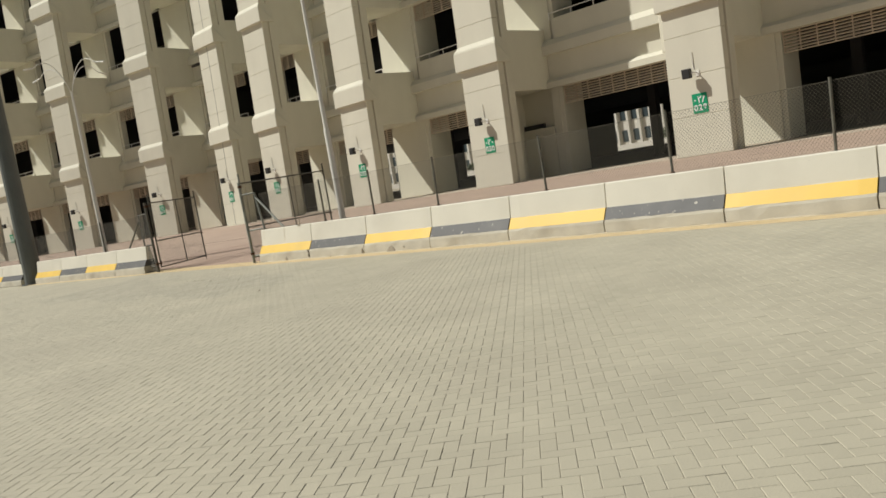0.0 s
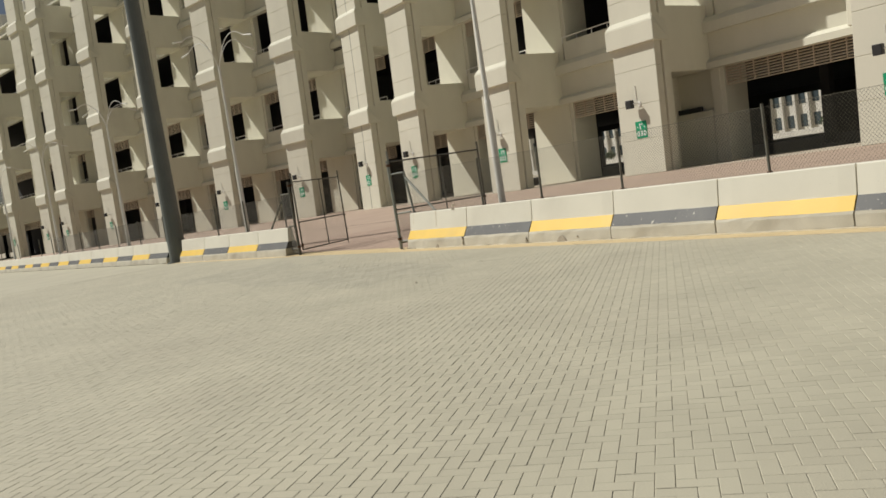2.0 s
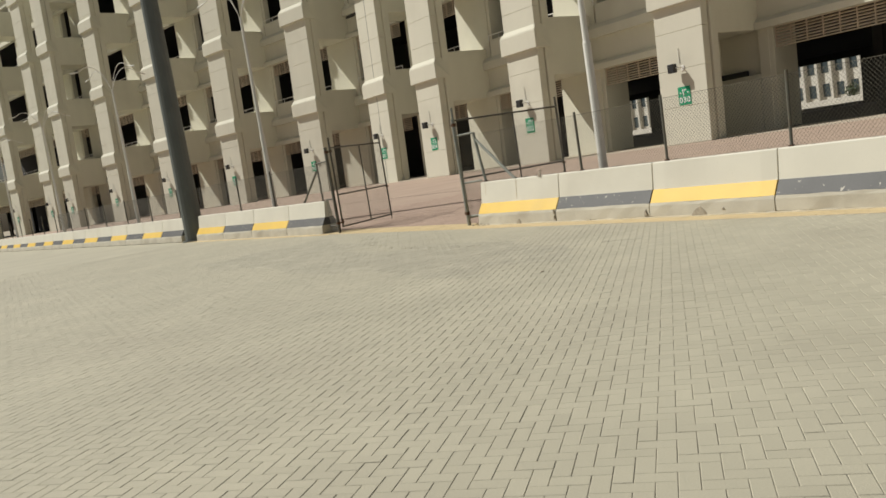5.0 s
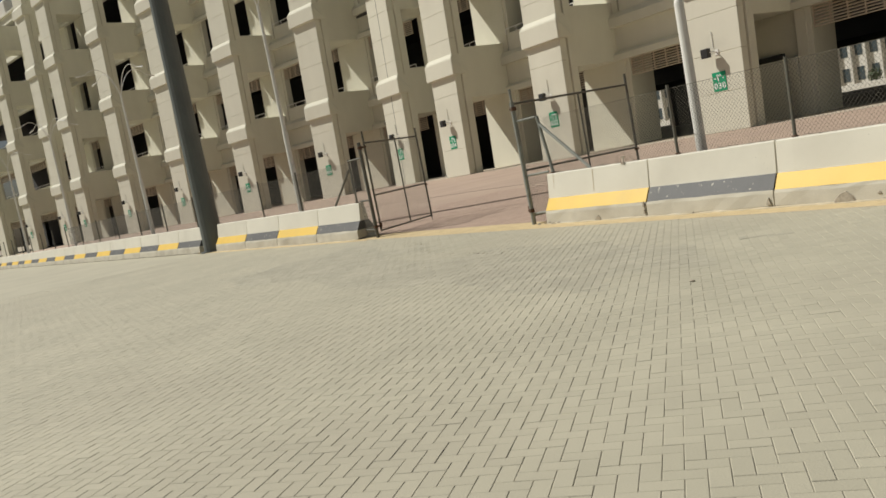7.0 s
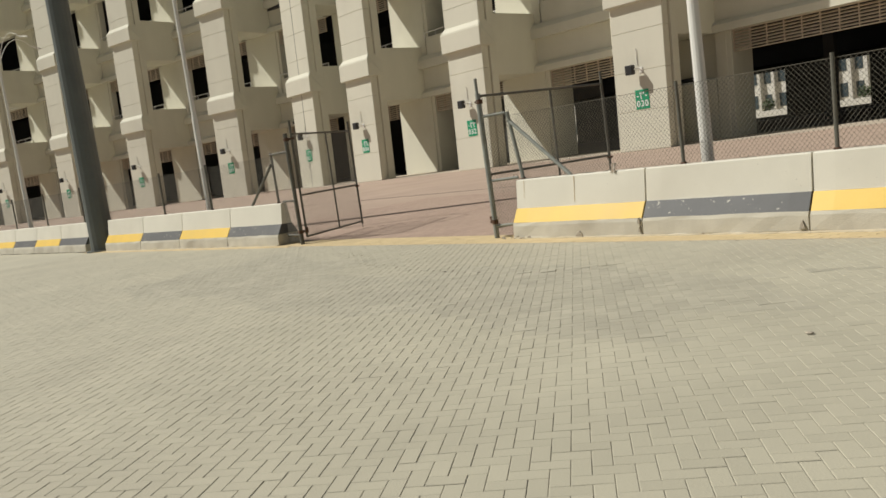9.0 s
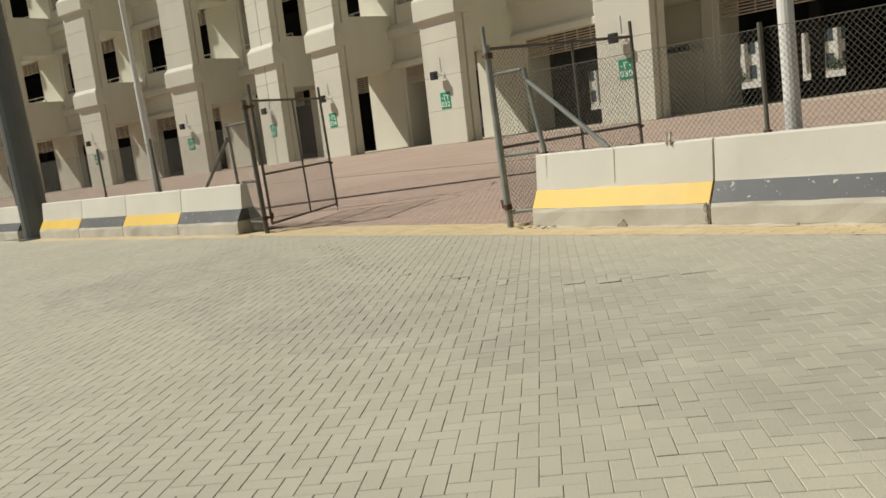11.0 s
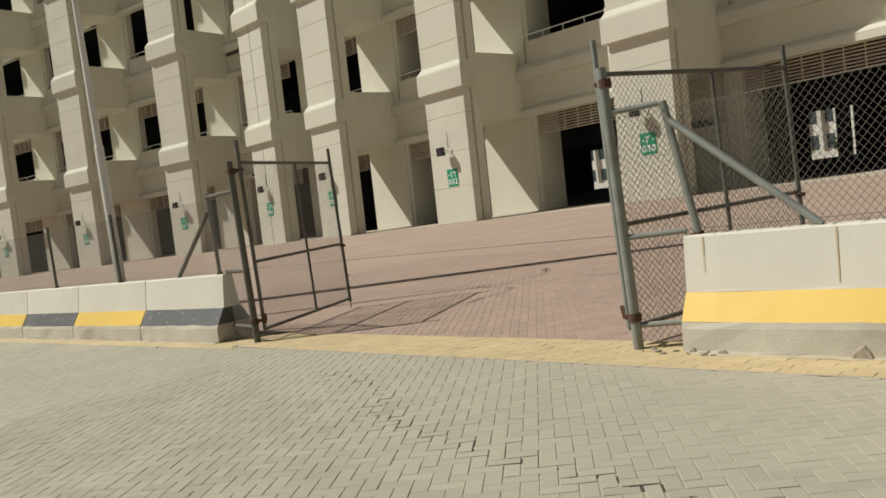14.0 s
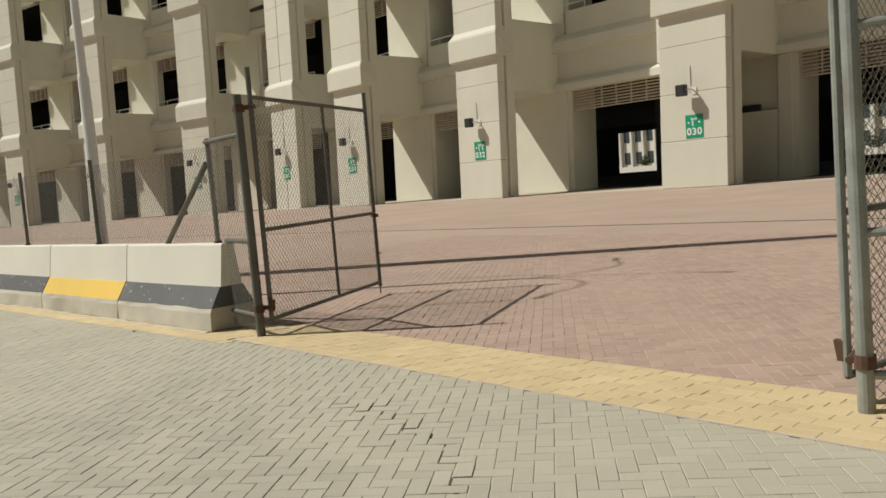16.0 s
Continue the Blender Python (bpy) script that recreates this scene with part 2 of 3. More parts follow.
def paver_mesh(name, blocks, c, s, mat, keep, chamfer=0.003, depth=0.0027, rough=0.0007, seed=5, uneven=None):
    rng = np.random.default_rng(seed)
    u, v, w, h = blocks.T
    x, y = u * c - v * s, u * s + v * c
    ok = keep(x, y)
    u, v, w, h, x, y = u[ok], v[ok], w[ok], h[ok], x[ok], y[ok]
    n = len(u)
    dz = rng.normal(0, rough, n)
    tilt = rng.normal(0, 0.002, (n, 2))
    if uneven is not None:
        a = uneven(x, y)
        dz += rng.normal(-0.002, 0.0035, n) * a
        dz = np.maximum(dz, -0.0008)
        tilt += rng.normal(0, 0.012, (n, 2)) * a[:, None]
        loose = a * rng.uniform(0, 0.016, n)
        w, h = w - loose, h - loose
    sg = np.array([(-1, -1), (1, -1), (1, 1), (-1, 1)])
    verts = np.zeros((n, 8, 3))
    for k in range(8):
        inset = chamfer if k < 4 else 0
        lu, lv = sg[k % 4][0] * (w / 2 - inset), sg[k % 4][1] * (h / 2 - inset)
        verts[:, k, 0] = (u + lu) * c - (v + lv) * s
        verts[:, k, 1] = (u + lu) * s + (v + lv) * c
        verts[:, k, 2] = dz + tilt[:, 0] * lu + tilt[:, 1] * lv - (0 if k < 4 else depth)
    base = np.arange(n)[:, None, None] * 8
    faces = np.array([(0, 1, 2, 3), (4, 5, 1, 0), (5, 6, 2, 1), (6, 7, 3, 2), (7, 4, 0, 3)])[None] + base
    me = bpy.data.meshes.new(name)
    me.from_pydata(verts.reshape(-1, 3).tolist(), [], faces.reshape(-1, 4).tolist())
    me.materials.append(mat)
    return new(name, me)


PAVER, PAVER_TURN = 0.094, radians(38.2)
road = part("road", sheet(-160, 60, -60, 0.3, -0.0041), mat_joint)
tagged(road, "beige herringbone block paving laid in sand", "paving", kind="structure")
blocks, pc, ps = paver_rows(PAVER, PAVER_TURN, lattice(-16, 23, -12.5, 0))


def band_edge(x):
    """Near edge of the yellow band."""
    return np.where(x > -5.5, -0.46 + 0.0 * x, left_y(x) - 0.22)


def near_patch(x, y):
    return (x > -1.2) & (x < 1.0) & (y > -2.9) & (y < -0.75)


def trail_line(x):
    return np.interp(x, (-3.8, -2.67, -1.87, -1.32, -0.5, 0.5, 1.8, 2.4, 3.3), (-1.22, -1.25, -1.48, -2.04, -2.27, -2.47, -2.52, -2.41, -2.0))


def trail(x, y):
    """1 along the line where the blocks have sunk and opened, 0 away from it."""
    return np.clip(1.25 - np.abs(y - trail_line(x)) / 0.17, 0, 1) * ((x > -3.2) & (x < 3.3))


def relaid(x, y):
    edge = 0.35 * np.sin(x * 1.7) + 0.2 * np.sin(y * 4.1 + x)
    return (x + edge > -5.2) & (x + edge < 5.6) & (y + edge * 0.5 > -4.6) & (y + edge * 0.5 < -2.1 + 0.16 * x * (x < 0) * -1)


road_blocks = paver_mesh("paver_field", blocks, pc, ps, mat_paver, lambda x, y: (y < band_edge(x) + 0.08) & ~near_patch(x, y) & ~relaid(x, y), uneven=trail)
relaid_blocks = paver_mesh("relaid_paver_field", blocks, pc, ps, mat_paver_relaid, lambda x, y: (y < band_edge(x) + 0.08) & ~near_patch(x, y) & relaid(x, y), seed=6, uneven=trail, rough=0.0011)
relaid_blocks.parent = road
tagged(relaid_blocks, "patchy grey-beige relaid block pavers", kind="stuff")
road_blocks.parent = road
tagged(road_blocks, "weathered beige concrete block pavers", kind="stuff")
# dark strips stand in for the shade of deep opened joints, in broken stretches
gap_strips = bmesh.new()
gap_rng = random.Random(12)
at = -2.75
while at < 1.6:
    run = gap_rng.uniform(0.05, 0.2)
    y_a, y_b = float(trail_line(at)) + gap_rng.uniform(-0.05, 0.05), float(trail_line(at + run)) + gap_rng.uniform(-0.05, 0.05)
    half = gap_rng.uniform(0.03, 0.075)
    gap_strips.faces.new([gap_strips.verts.new(q) for q in ((at, y_a - half, -0.0035), (at + run, y_b - half, -0.0035), (at + run, y_b + half, -0.0035), (at, y_a + half, -0.0035))])
    at += run + gap_rng.uniform(0.0, 0.12)
open_gaps = part("open_joint_soil", gap_strips, mat_open_joint, road)
tagged(open_gaps, "dark strips standing in for shade in opened paving joints", kind="stuff")
far_road = part("far_paving", sheet(-160, -16.0, -60, 0.29, -0.003), mat_paver, road, "beige paving in the distance")
side_road = part("side_paving", sheet(-16.0, 60, -60, -12.45, -0.003), mat_paver, road, "beige paving in the distance")
right_road = part("side_paving", sheet(22.95, 60, -12.45, 0.29, -0.003), mat_paver, road, "beige paving in the distance")

plaza = part("plaza", sheet(-160, 60, 0.3, 29.5, -0.0045), mat_joint_pale)
tagged(plaza, "red herringbone block paving in front of the building", "paving", kind="structure")
red_blocks_data, rc, rs = paver_rows(PAVER, PAVER_TURN, lattice(-13, 2, 0.2, 9.5))
def red_patch(x, y):
    return (x > -3.4) & (x < -1.2) & (y > 0.45) & (y < 2.9)


red_blocks = paver_mesh("red_paver_field", red_blocks_data, rc, rs, mat_red, lambda x, y: (y > 0.25) & ~red_patch(x, y), seed=8)
red_blocks.parent = plaza
tagged(red_blocks, "dusty red concrete block pavers", kind="stuff")
part("far_plaza", sheet(-160, 60, 9.4, 62, -0.002), mat_red_far, plaza, "dusty red paving in the distance")
part("side_plaza", sheet(-160, -12.95, 0.3, 9.41, -0.0025), mat_red_far, plaza, "dusty red paving in the distance")
part("side_plaza", sheet(1.95, 60, 0.3, 9.41, -0.0025), mat_red_far, plaza, "dusty red paving in the distance")
part("apron", sheet(-62, 60, 33.15, 39.75, 0.003), mat_apron, plaza, "pale dusty paving strip along the building")
# thin black strip running across the red paving
part("drain_slot", one_block(-60, 12, -0.05, 0.05, -0.02, 0.003, lambda p: Vector((p.x, 11.68 + 0.063 * (p.x + 10) + p.y, p.z))), mat_black, plaza, "narrow dark line across the paving")

# ---- yellow band of blocks under the barriers ----
band = part("yellow_band", sheet(-5.98, 28, -0.44, 0.33, 0.0014), mat_joint_pale)
tagged(band, "band of yellow block pavers under the barriers", "paving", kind="structure")
rows = []
for k in range(4):
    for i in range(-80, 140):
        rows.append((i * 0.2 + 0.1 * (k % 2), -0.365 + k * 0.2 - 0.0, 0.198, 0.098))
        rows.append((i * 0.2 + 0.1 * (k % 2) + 0.05, -0.365 + k * 0.2 + 0.1 - 0.0, 0.198, 0.098))
def yellow_patch(x, y):
    return (x > -5.0) & (x < 0.9)


band_blocks = paver_mesh("yellow_paver_field", np.array(rows), 1.0, 0.0, mat_yellow_paver, lambda x, y: (x < 28) & (x > -5.95) & ~yellow_patch(x, y), seed=9)
left_band = paver_mesh("yellow_paver_field", np.array(rows), 1.0, 0.0, mat_yellow_paver, lambda x, y: (x < 0.02) & (x > -11), seed=12)
left_band.parent = band
left_band.matrix_basis = pose(-5.98, -0.02 - 0.14, 0.0042, 0, 0, math.degrees(math.atan(0.049)))
tagged(left_band, "dusty yellow concrete block pavers", kind="stuff")
band_blocks.location.z = 0.0042
band_blocks.parent = band
tagged(band_blocks, "dusty yellow concrete block pavers", kind="stuff")


# ---- barriers ----
def barrier(length, colour, seed, label):
    """A jersey barrier unit, front foot on y = 0, running along +x."""
    t = thing("concrete_barrier", label, "barrier", "row of road barriers")
    e = 0.012
    lower = [(0.0, 0.0), (0.0, 0.03), (0.010, 0.20), (0.026, 0.245), (0.574, 0.245), (0.590, 0.20), (0.60, 0.03), (0.60, 0.0)]
    paint = [(0.028, 0.245), (0.150, 0.455), (0.450, 0.455), (0.572, 0.245)]
    upper = [(0.158, 0.455), (0.162, 0.475), (0.215, 0.885), (0.232, 0.90), (0.368, 0.90), (0.385, 0.885), (0.438, 0.475), (0.442, 0.455)]
    rnd = random.Random(seed)
    for name, prof, mat, lab in (("plinth", lower, mat_plinth, "chipped grey concrete foot"), ("painted_band", paint, colour, "yellow painted band" if colour == mat_yellow else "dark grey painted band"), ("upper_wall", upper, mat_barrier, "off-white upper wall")):
        bm = bmesh.new()
        rings = []
        steps = 9
        for i in range(steps + 1):
            x = e + (length - 2 * e) * i / steps
            amp = 0.006 if name == "plinth" else 0.0015
            end = 0.012 if i in (0, steps) else 0.0
            rings.append([bm.verts.new((x + rnd.uniform(-1, 1) * amp, y + (end if y < 0.3 else -end) + rnd.uniform(-amp, amp), rnd.uniform(0.004, 0.022) if (y, z) == (0.0, 0.0) else max(0, z + (rnd.uniform(-amp, amp) if z > 0.1 else 0)))) for y, z in prof])
        m = len(prof)
        for r0, r1 in zip(rings, rings[1:]):
            for k in range(m):
                bm.faces.new((r0[k], r1[k], r1[(k + 1) % m], r0[(k + 1) % m]))
        bm.faces.new(rings[0])
        bm.faces.new(rings[-1][::-1])
        bmesh.ops.recalc_face_normals(bm, faces=bm.faces)
        part(name, bm, mat, t, lab)
    return t


def on_face(x, z):
    """A point 3 mm proud of a barrier's upper front wall."""
    return Vector((x, 0.162 + (z - 0.475) / 0.41 * 0.053 - 0.004, z))


def streak(parent, x, z0, z1, width, mat, seed, label):
    rnd = random.Random(seed)
    bm = bmesh.new()
    left, right = [], []
    for i in range(9):
        z = z0 + (z1 - z0) * i / 8
        w = width * (0.5 + 0.5 * i / 8) * rnd.uniform(0.7, 1.3)
        left.append(bm.verts.new(on_face(x - w / 2, z)))
        right.append(bm.verts.new(on_face(x + w / 2, z)))
    for i in range(8):
        bm.faces.new((left[i], right[i], right[i + 1], left[i + 1]))
    return part("stain", bm, mat, parent, label)


mat_stain = material("rust_stain", (0.50, 0.40, 0.25), 0.9, vary=0.15, scale=20, grain=90)
mat_mortar = material("grey_mortar", (0.36, 0.32, 0.25), 0.95, vary=0.25, scale=30, grain=90, bump=0.5)


def mortar_patch(parent, cx, cw, ch, base=0.0):
    """A broken lump of mortar on the foot of a barrier."""
    bm = bmesh.new()
    rnd = random.Random(int(cx * 100 + base * 1000))
    pts = [(cx - cw / 2, 0.0), (cx + cw / 2, 0.0), (cx + cw * 0.35, ch * 0.5), (cx + cw * 0.1, ch), (cx - cw * 0.2, ch * 0.8), (cx - cw * 0.4, ch * 0.4)]
    face = lambda v: (base + v) * 0.06 + max(0.0, base + v - 0.245) * 0.5
    lo = [bm.verts.new((u, 0.006 + face(v), base + v)) for u, v in pts]
    hi = [bm.verts.new((cx + (u - cx) * 0.8, -0.012 + face(v) - rnd.uniform(0, 0.008), base + v * 0.85)) for u, v in pts]
    bm.faces.new(hi)
    for q in range(6):
        bm.faces.new((lo[q], lo[(q + 1) % 6], hi[(q + 1) % 6], hi[q]))
    bmesh.ops.recalc_face_normals(bm, faces=bm.faces)
    return part("mortar_patch", bm, mat_mortar, parent, "dark broken mortar at the foot")


x, n = 0.0, 0
protos = {}
while x < 26:
    length = (2.38, 2.24)[n] if n < 2 else 2.27
    col = mat_yellow if n % 2 == 0 else mat_dark
    word = "yellow" if n % 2 == 0 else "dark grey"
    key = (n % 2, n > 2)
    if key in protos and n > 4:
        copy_thing(protos[key], pose(x, 0, 0))
    else:
        b = barrier(length, col, 10 + n, "off-white concrete jersey barrier with a %s band" % word)
        b.matrix_basis = pose(x, 0, 0)
        protos[key] = b
        if n == 0:
            streak(b, 1.17, 0.50, 0.885, 0.014, mat_stain, 1, "rusty run-off streak")
            streak(b, 0.18, 0.62, 0.885, 0.010, mat_stain, 2, "rusty run-off streak")
            for cx, cw, ch in ((1.32, 0.17, 0.11), (0.34, 0.13, 0.045), (0.10, 0.09, 0.05), (0.22, 0.08, 0.035)):
                mortar_patch(b, cx, cw, ch)
            mortar_patch(b, 2.34, 0.05, 0.09, 0.17)
            mortar_patch(b, 2.35, 0.04, 0.08, 0.06)
        if n == 1:
            mortar_patch(b, 0.9, 0.06, 0.04)
            mortar_patch(b, 2.16, 0.08, 0.10, 0.05)
        if n == 2:
            mortar_patch(b, 0.98, 0.34, 0.17)
            mortar_patch(b, 1.42, 0.06, 0.03, 0.09)
    x += length
    n += 1
ang_left = math.degrees(math.atan(0.049))
joints = [-6.54, -8.69, -11.08, -13.36, -15.75]
for k in range(4):
    col = mat_dark if k % 2 == 0 else mat_yellow
    b = barrier(joints[k] - joints[k + 1], col, 40 + k, "off-white concrete jersey barrier with a %s band" % ("dark grey" if k % 2 == 0 else "yellow"))
    b.matrix_basis = pose(joints[k + 1], left_y(joints[k + 1]), 0, 0, 0, ang_left)
x, k = -17.0, 0
while x > -110:
    key = ("left", k % 2)
    m = pose(x - 2.3, left_y(x - 2.3) - 0.1, 0, 0, 0, ang_left)
    if key in protos:
        copy_thing(protos[key], m)
    else:
        b = barrier(2.3, mat_dark if k % 2 == 0 else mat_yellow, 60 + k, "off-white concrete jersey barrier with a %s band" % ("dark grey" if k % 2 == 0 else "yellow"))
        b.matrix_basis = m
        protos[key] = b
    x -= 2.3
    k += 1

# ---- fences on the barriers ----
TOP_Z, POST_Z = 0.9, 2.0
fence_r = thing("chain_link_fence", "rusty chain-link fence standing on concrete barriers", "fence", at=(3, 0.3, 0.9))
fence_l = thing("chain_link_fence", "rusty chain-link fence standing on concrete barriers", "fence", at=(-10, 0, 0.9))


def child_world(ob, parent):
    ob.parent = parent
    ob.matrix_parent_inverse = parent.matrix_basis.inverted()
    return ob


def wpart(name, bm, mat, parent, label="", smooth=False):
    """A part given in world coordinates under a thing that stands elsewhere."""
    ob = part(name, bm, mat, None, label, smooth)
    return child_world(ob, parent)


RIGHT_POSTS = [2.92, 4.87, 7.06, 10.05, 12.75, 15.4, 18.0, 20.7, 23.4]
for i, px in enumerate(RIGHT_POSTS):
    wpart("fence_post", one_pipe((px, 0.32, TOP_Z - 0.002), (px + 0.02 * (i % 3), 0.32, POST_Z - 0.02), 0.024), mat_pipe, fence_r, smooth=False)
for a, b in zip([0.02] + RIGHT_POSTS, RIGHT_POSTS):
    wpart("chain_link_mesh", chain_link((a, 0.36), (b, 0.36), 0.87, 1.93, seed=int(a * 10)), mat_wire, fence_r)
wpart("tension_wire", one_pipe((0.02, 0.36, 1.92), (23.4, 0.36, 1.93), 0.003, seg=5), mat_wire, fence_r)

LEFT_POSTS = [-6.74, -9.65, -12.15] + [-17.4 - 3.25 * i for i in range(14)]
for i, px in enumerate(LEFT_POSTS):
    yy = left_y(px) + 0.30 - (0.1 if px < -16 else 0)
    wpart("fence_post", one_pipe((px, yy, TOP_Z - 0.002), (px + 0.015 * (i % 3 - 1), yy, POST_Z), 0.026), mat_pipe, fence_l)
for a, b in zip(LEFT_POSTS[:9], LEFT_POSTS[1:10]):
    wpart("chain_link_mesh", chain_link((b, left_y(b) + 0.34), (a, left_y(a) + 0.34), 0.87, 1.93, seed=int(-a * 10)), mat_wire, fence_l)
bm = bmesh.new()
rnd = random.Random(4)
for i in range(150):
    xx = rnd.uniform(0.0, 1.5) if i < 60 else rnd.uniform(1.5, 9)
    yy = rnd.uniform(0.24, 0.30)
    pipe(bm, (xx, 0.34, 0.905), (xx + rnd.uniform(-0.03, 0.03), yy - 0.03, 0.905 + rnd.uniform(-0.02, 0.03)), 0.0022, 0.0018, 3)
tagged(wpart("wire_ends", bm, mat_wire, fence_r, "cut wire ends over the barrier edge"), kind="stuff")
# corner braces next to the gate
GR, GL = Vector((-0.44, 0.10, 0)), Vector((-5.82, -0.20, 0))
wpart("corner_post", one_pipe((0.11, 0.30, 0.895), (-0.05, 0.28, 1.98), 0.032), mat_galv, fence_r)
wpart("brace", one_pipe((-0.01, 0.28, 1.82), (1.05, 0.30, 0.90), 0.03), mat_galv, fence_r)
for z in (1.96, 0.93, 0.2):
    wpart("rail", one_pipe((GR.x, GR.y, z), (-0.08 if z > 1 else 0.03, 0.26, z + 0.01), 0.024), mat_galv, fence_r)
wpart("chain_link_mesh", chain_link((GR.x, GR.y), (0.03, 0.27), 0.06, 1.95, seed=77), mat_wire, fence_r)
wpart("brace", one_pipe((-6.76, -0.1, 1.74), (-7.80, -0.13, 0.90), 0.03), mat_pipe, fence_l)
for z in (1.96, 0.93, 0.2):
    wpart("rail", one_pipe((GL.x, GL.y, z), (-6.74 if z > 1 else -6.5, -0.1, z), 0.024), mat_pipe, fence_l)
wpart("chain_link_mesh", chain_link((-6.50, -0.1), (GL.x, GL.y), 0.06, 0.93, seed=78), mat_wire, fence_l)
wpart("chain_link_mesh", chain_link((-6.74, -0.1), (GL.x, GL.y), 0.93, 1.95, seed=79), mat_wire, fence_l)


# rusty shoes that hold the posts on the barriers
for px, py, fence in [(0.11, 0.30, fence_r)] + [(q, 0.32, fence_r) for q in RIGHT_POSTS[:5]] + [(q, left_y(q) + 0.30, fence_l) for q in LEFT_POSTS[:3]]:
    wpart("post_shoe", one_block(px - 0.034, px + 0.034, py - 0.034, py + 0.034, 0.899, 0.925, None, 0.006), mat_rust, fence, "rusty steel post shoe")

# a scrap of pale cloth caught in the wires
mat_cloth = material("faded_cloth", (0.62, 0.55, 0.47), 0.9, vary=0.2, scale=12, grain=120, bump=0.3)
cloth = bmesh.new()
rnd = random.Random(31)
grid = {}
for i in range(7):
    for j in range(6):
        u, v = i / 6 - 0.5, j / 5
        grid[i, j] = cloth.verts.new((1.88 + u * (0.05 + 0.07 * abs(v - 0.45)) + rnd.uniform(-0.008, 0.008), 0.205 - 0.02 * math.sin(u * 7) + 0.02 * v + rnd.uniform(-0.006, 0.006), 0.885 + 0.125 * v + rnd.uniform(-0.008, 0.008)))
for i in range(6):
    for j in range(5):
        cloth.faces.new((grid[i, j], grid[i + 1, j], grid[i + 1, j + 1], grid[i, j + 1]))
rag = part("rag", cloth, mat_cloth)
rag.modifiers.new("thickness", "SOLIDIFY").thickness = 0.004
tagged(rag, "scrap of pale cloth caught on the barrier's wires", "rag")


# ---- the double gate ----
def gate(hinge, free, label, flip, steel):
    t = thing("metal_gate", label, "gate", "two gate leaves", at=hinge)
    post = wpart("hinge_post", one_pipe((hinge.x, hinge.y, 0), (hinge.x - 0.02, hinge.y, 2.33), 0.043, seg=14), steel, t)
    h = hinge + Vector(((0.07 if flip > 0 else 0.12) * flip, 0.09, 0))
    d = free - h
    d.z = 0
    d.normalize()
    z0, zm, z1 = 0.16, 1.03, 2.30
    P = lambda s, z: h + d * s + Vector((0, 0, z))
    length = (free - h).length
    wpart("hinge_stile", one_pipe(P(0, z0), P(0, z1 + 0.28), 0.025), steel, t)
    wpart("free_stile", one_pipe(P(length, z0 - 0.05), P(length, z1 + 0.22), 0.025), mat_pipe, t)
    wpart("middle_stile", one_pipe(P(length * 0.56, z0), P(length * 0.56, z1), 0.019), mat_pipe, t)
    for z in (z0, zm, z1):
        wpart("gate_rail", one_pipe(P(0, z), P(length, z), 0.021), mat_pipe, t)
    wpart("chain_link_mesh", chain_link(P(0, 0).xy, P(length, 0).xy, z0, z1, seed=5), mat_wire, t)
    for z in (0.27, 2.2):
        bm = bmesh.new()
        pipe(bm, hinge + Vector((-0.07, -0.02, z)), h + Vector((0.04, 0.02, z + 0.01)), 0.022, seg=8)
        pipe(bm, hinge + Vector((0, 0, z - 0.035)), hinge + Vector((0, 0, z + 0.035)), 0.054, seg=12)
        wpart("hinge_clamp", bm, mat_rust, t, "rusty hinge clamp")
    lug = bmesh.new()
    block(lug, -0.03, 0.03, -0.022, 0.022, -0.02, 0.022, None)
    for v in lug.verts:
        v.co += h + Vector((flip * 0.03 * (1 if v.co.z > 0 else 0.4), 0.0, 0.33 - 0.07 * (v.co.z < 0)))
    wpart("hinge_lug", lug, mat_rust, t, "rusty steel hinge lug")
    latch = bmesh.new()
    block(latch, -0.03, 0.05, -0.03, 0.03, -0.02, 0.02, None)
    for v in latch.verts:
        v.co += P(length, 1.0)
    wpart("latch", latch, mat_rust, t, "rusty latch plate")
    bm = bmesh.new()
    pipe(bm, P(length, 0.55), P(length, 0.02), 0.009, seg=6)
    pipe(bm, P(length, 0.52), P(length + 0.10, 0.52), 0.009, seg=6)
    wpart("drop_bolt", bm, mat_pipe, t, "steel drop bolt")
    return t


gate(GR, Vector((-0.04, 2.80, 0)), "open chain-link gate leaf of rusty grey pipes", -1, mat_galv)
gate(GL, Vector((-6.80, 2.12, 0)), "open chain-link gate leaf of rusty grey pipes", 1, mat_pipe)


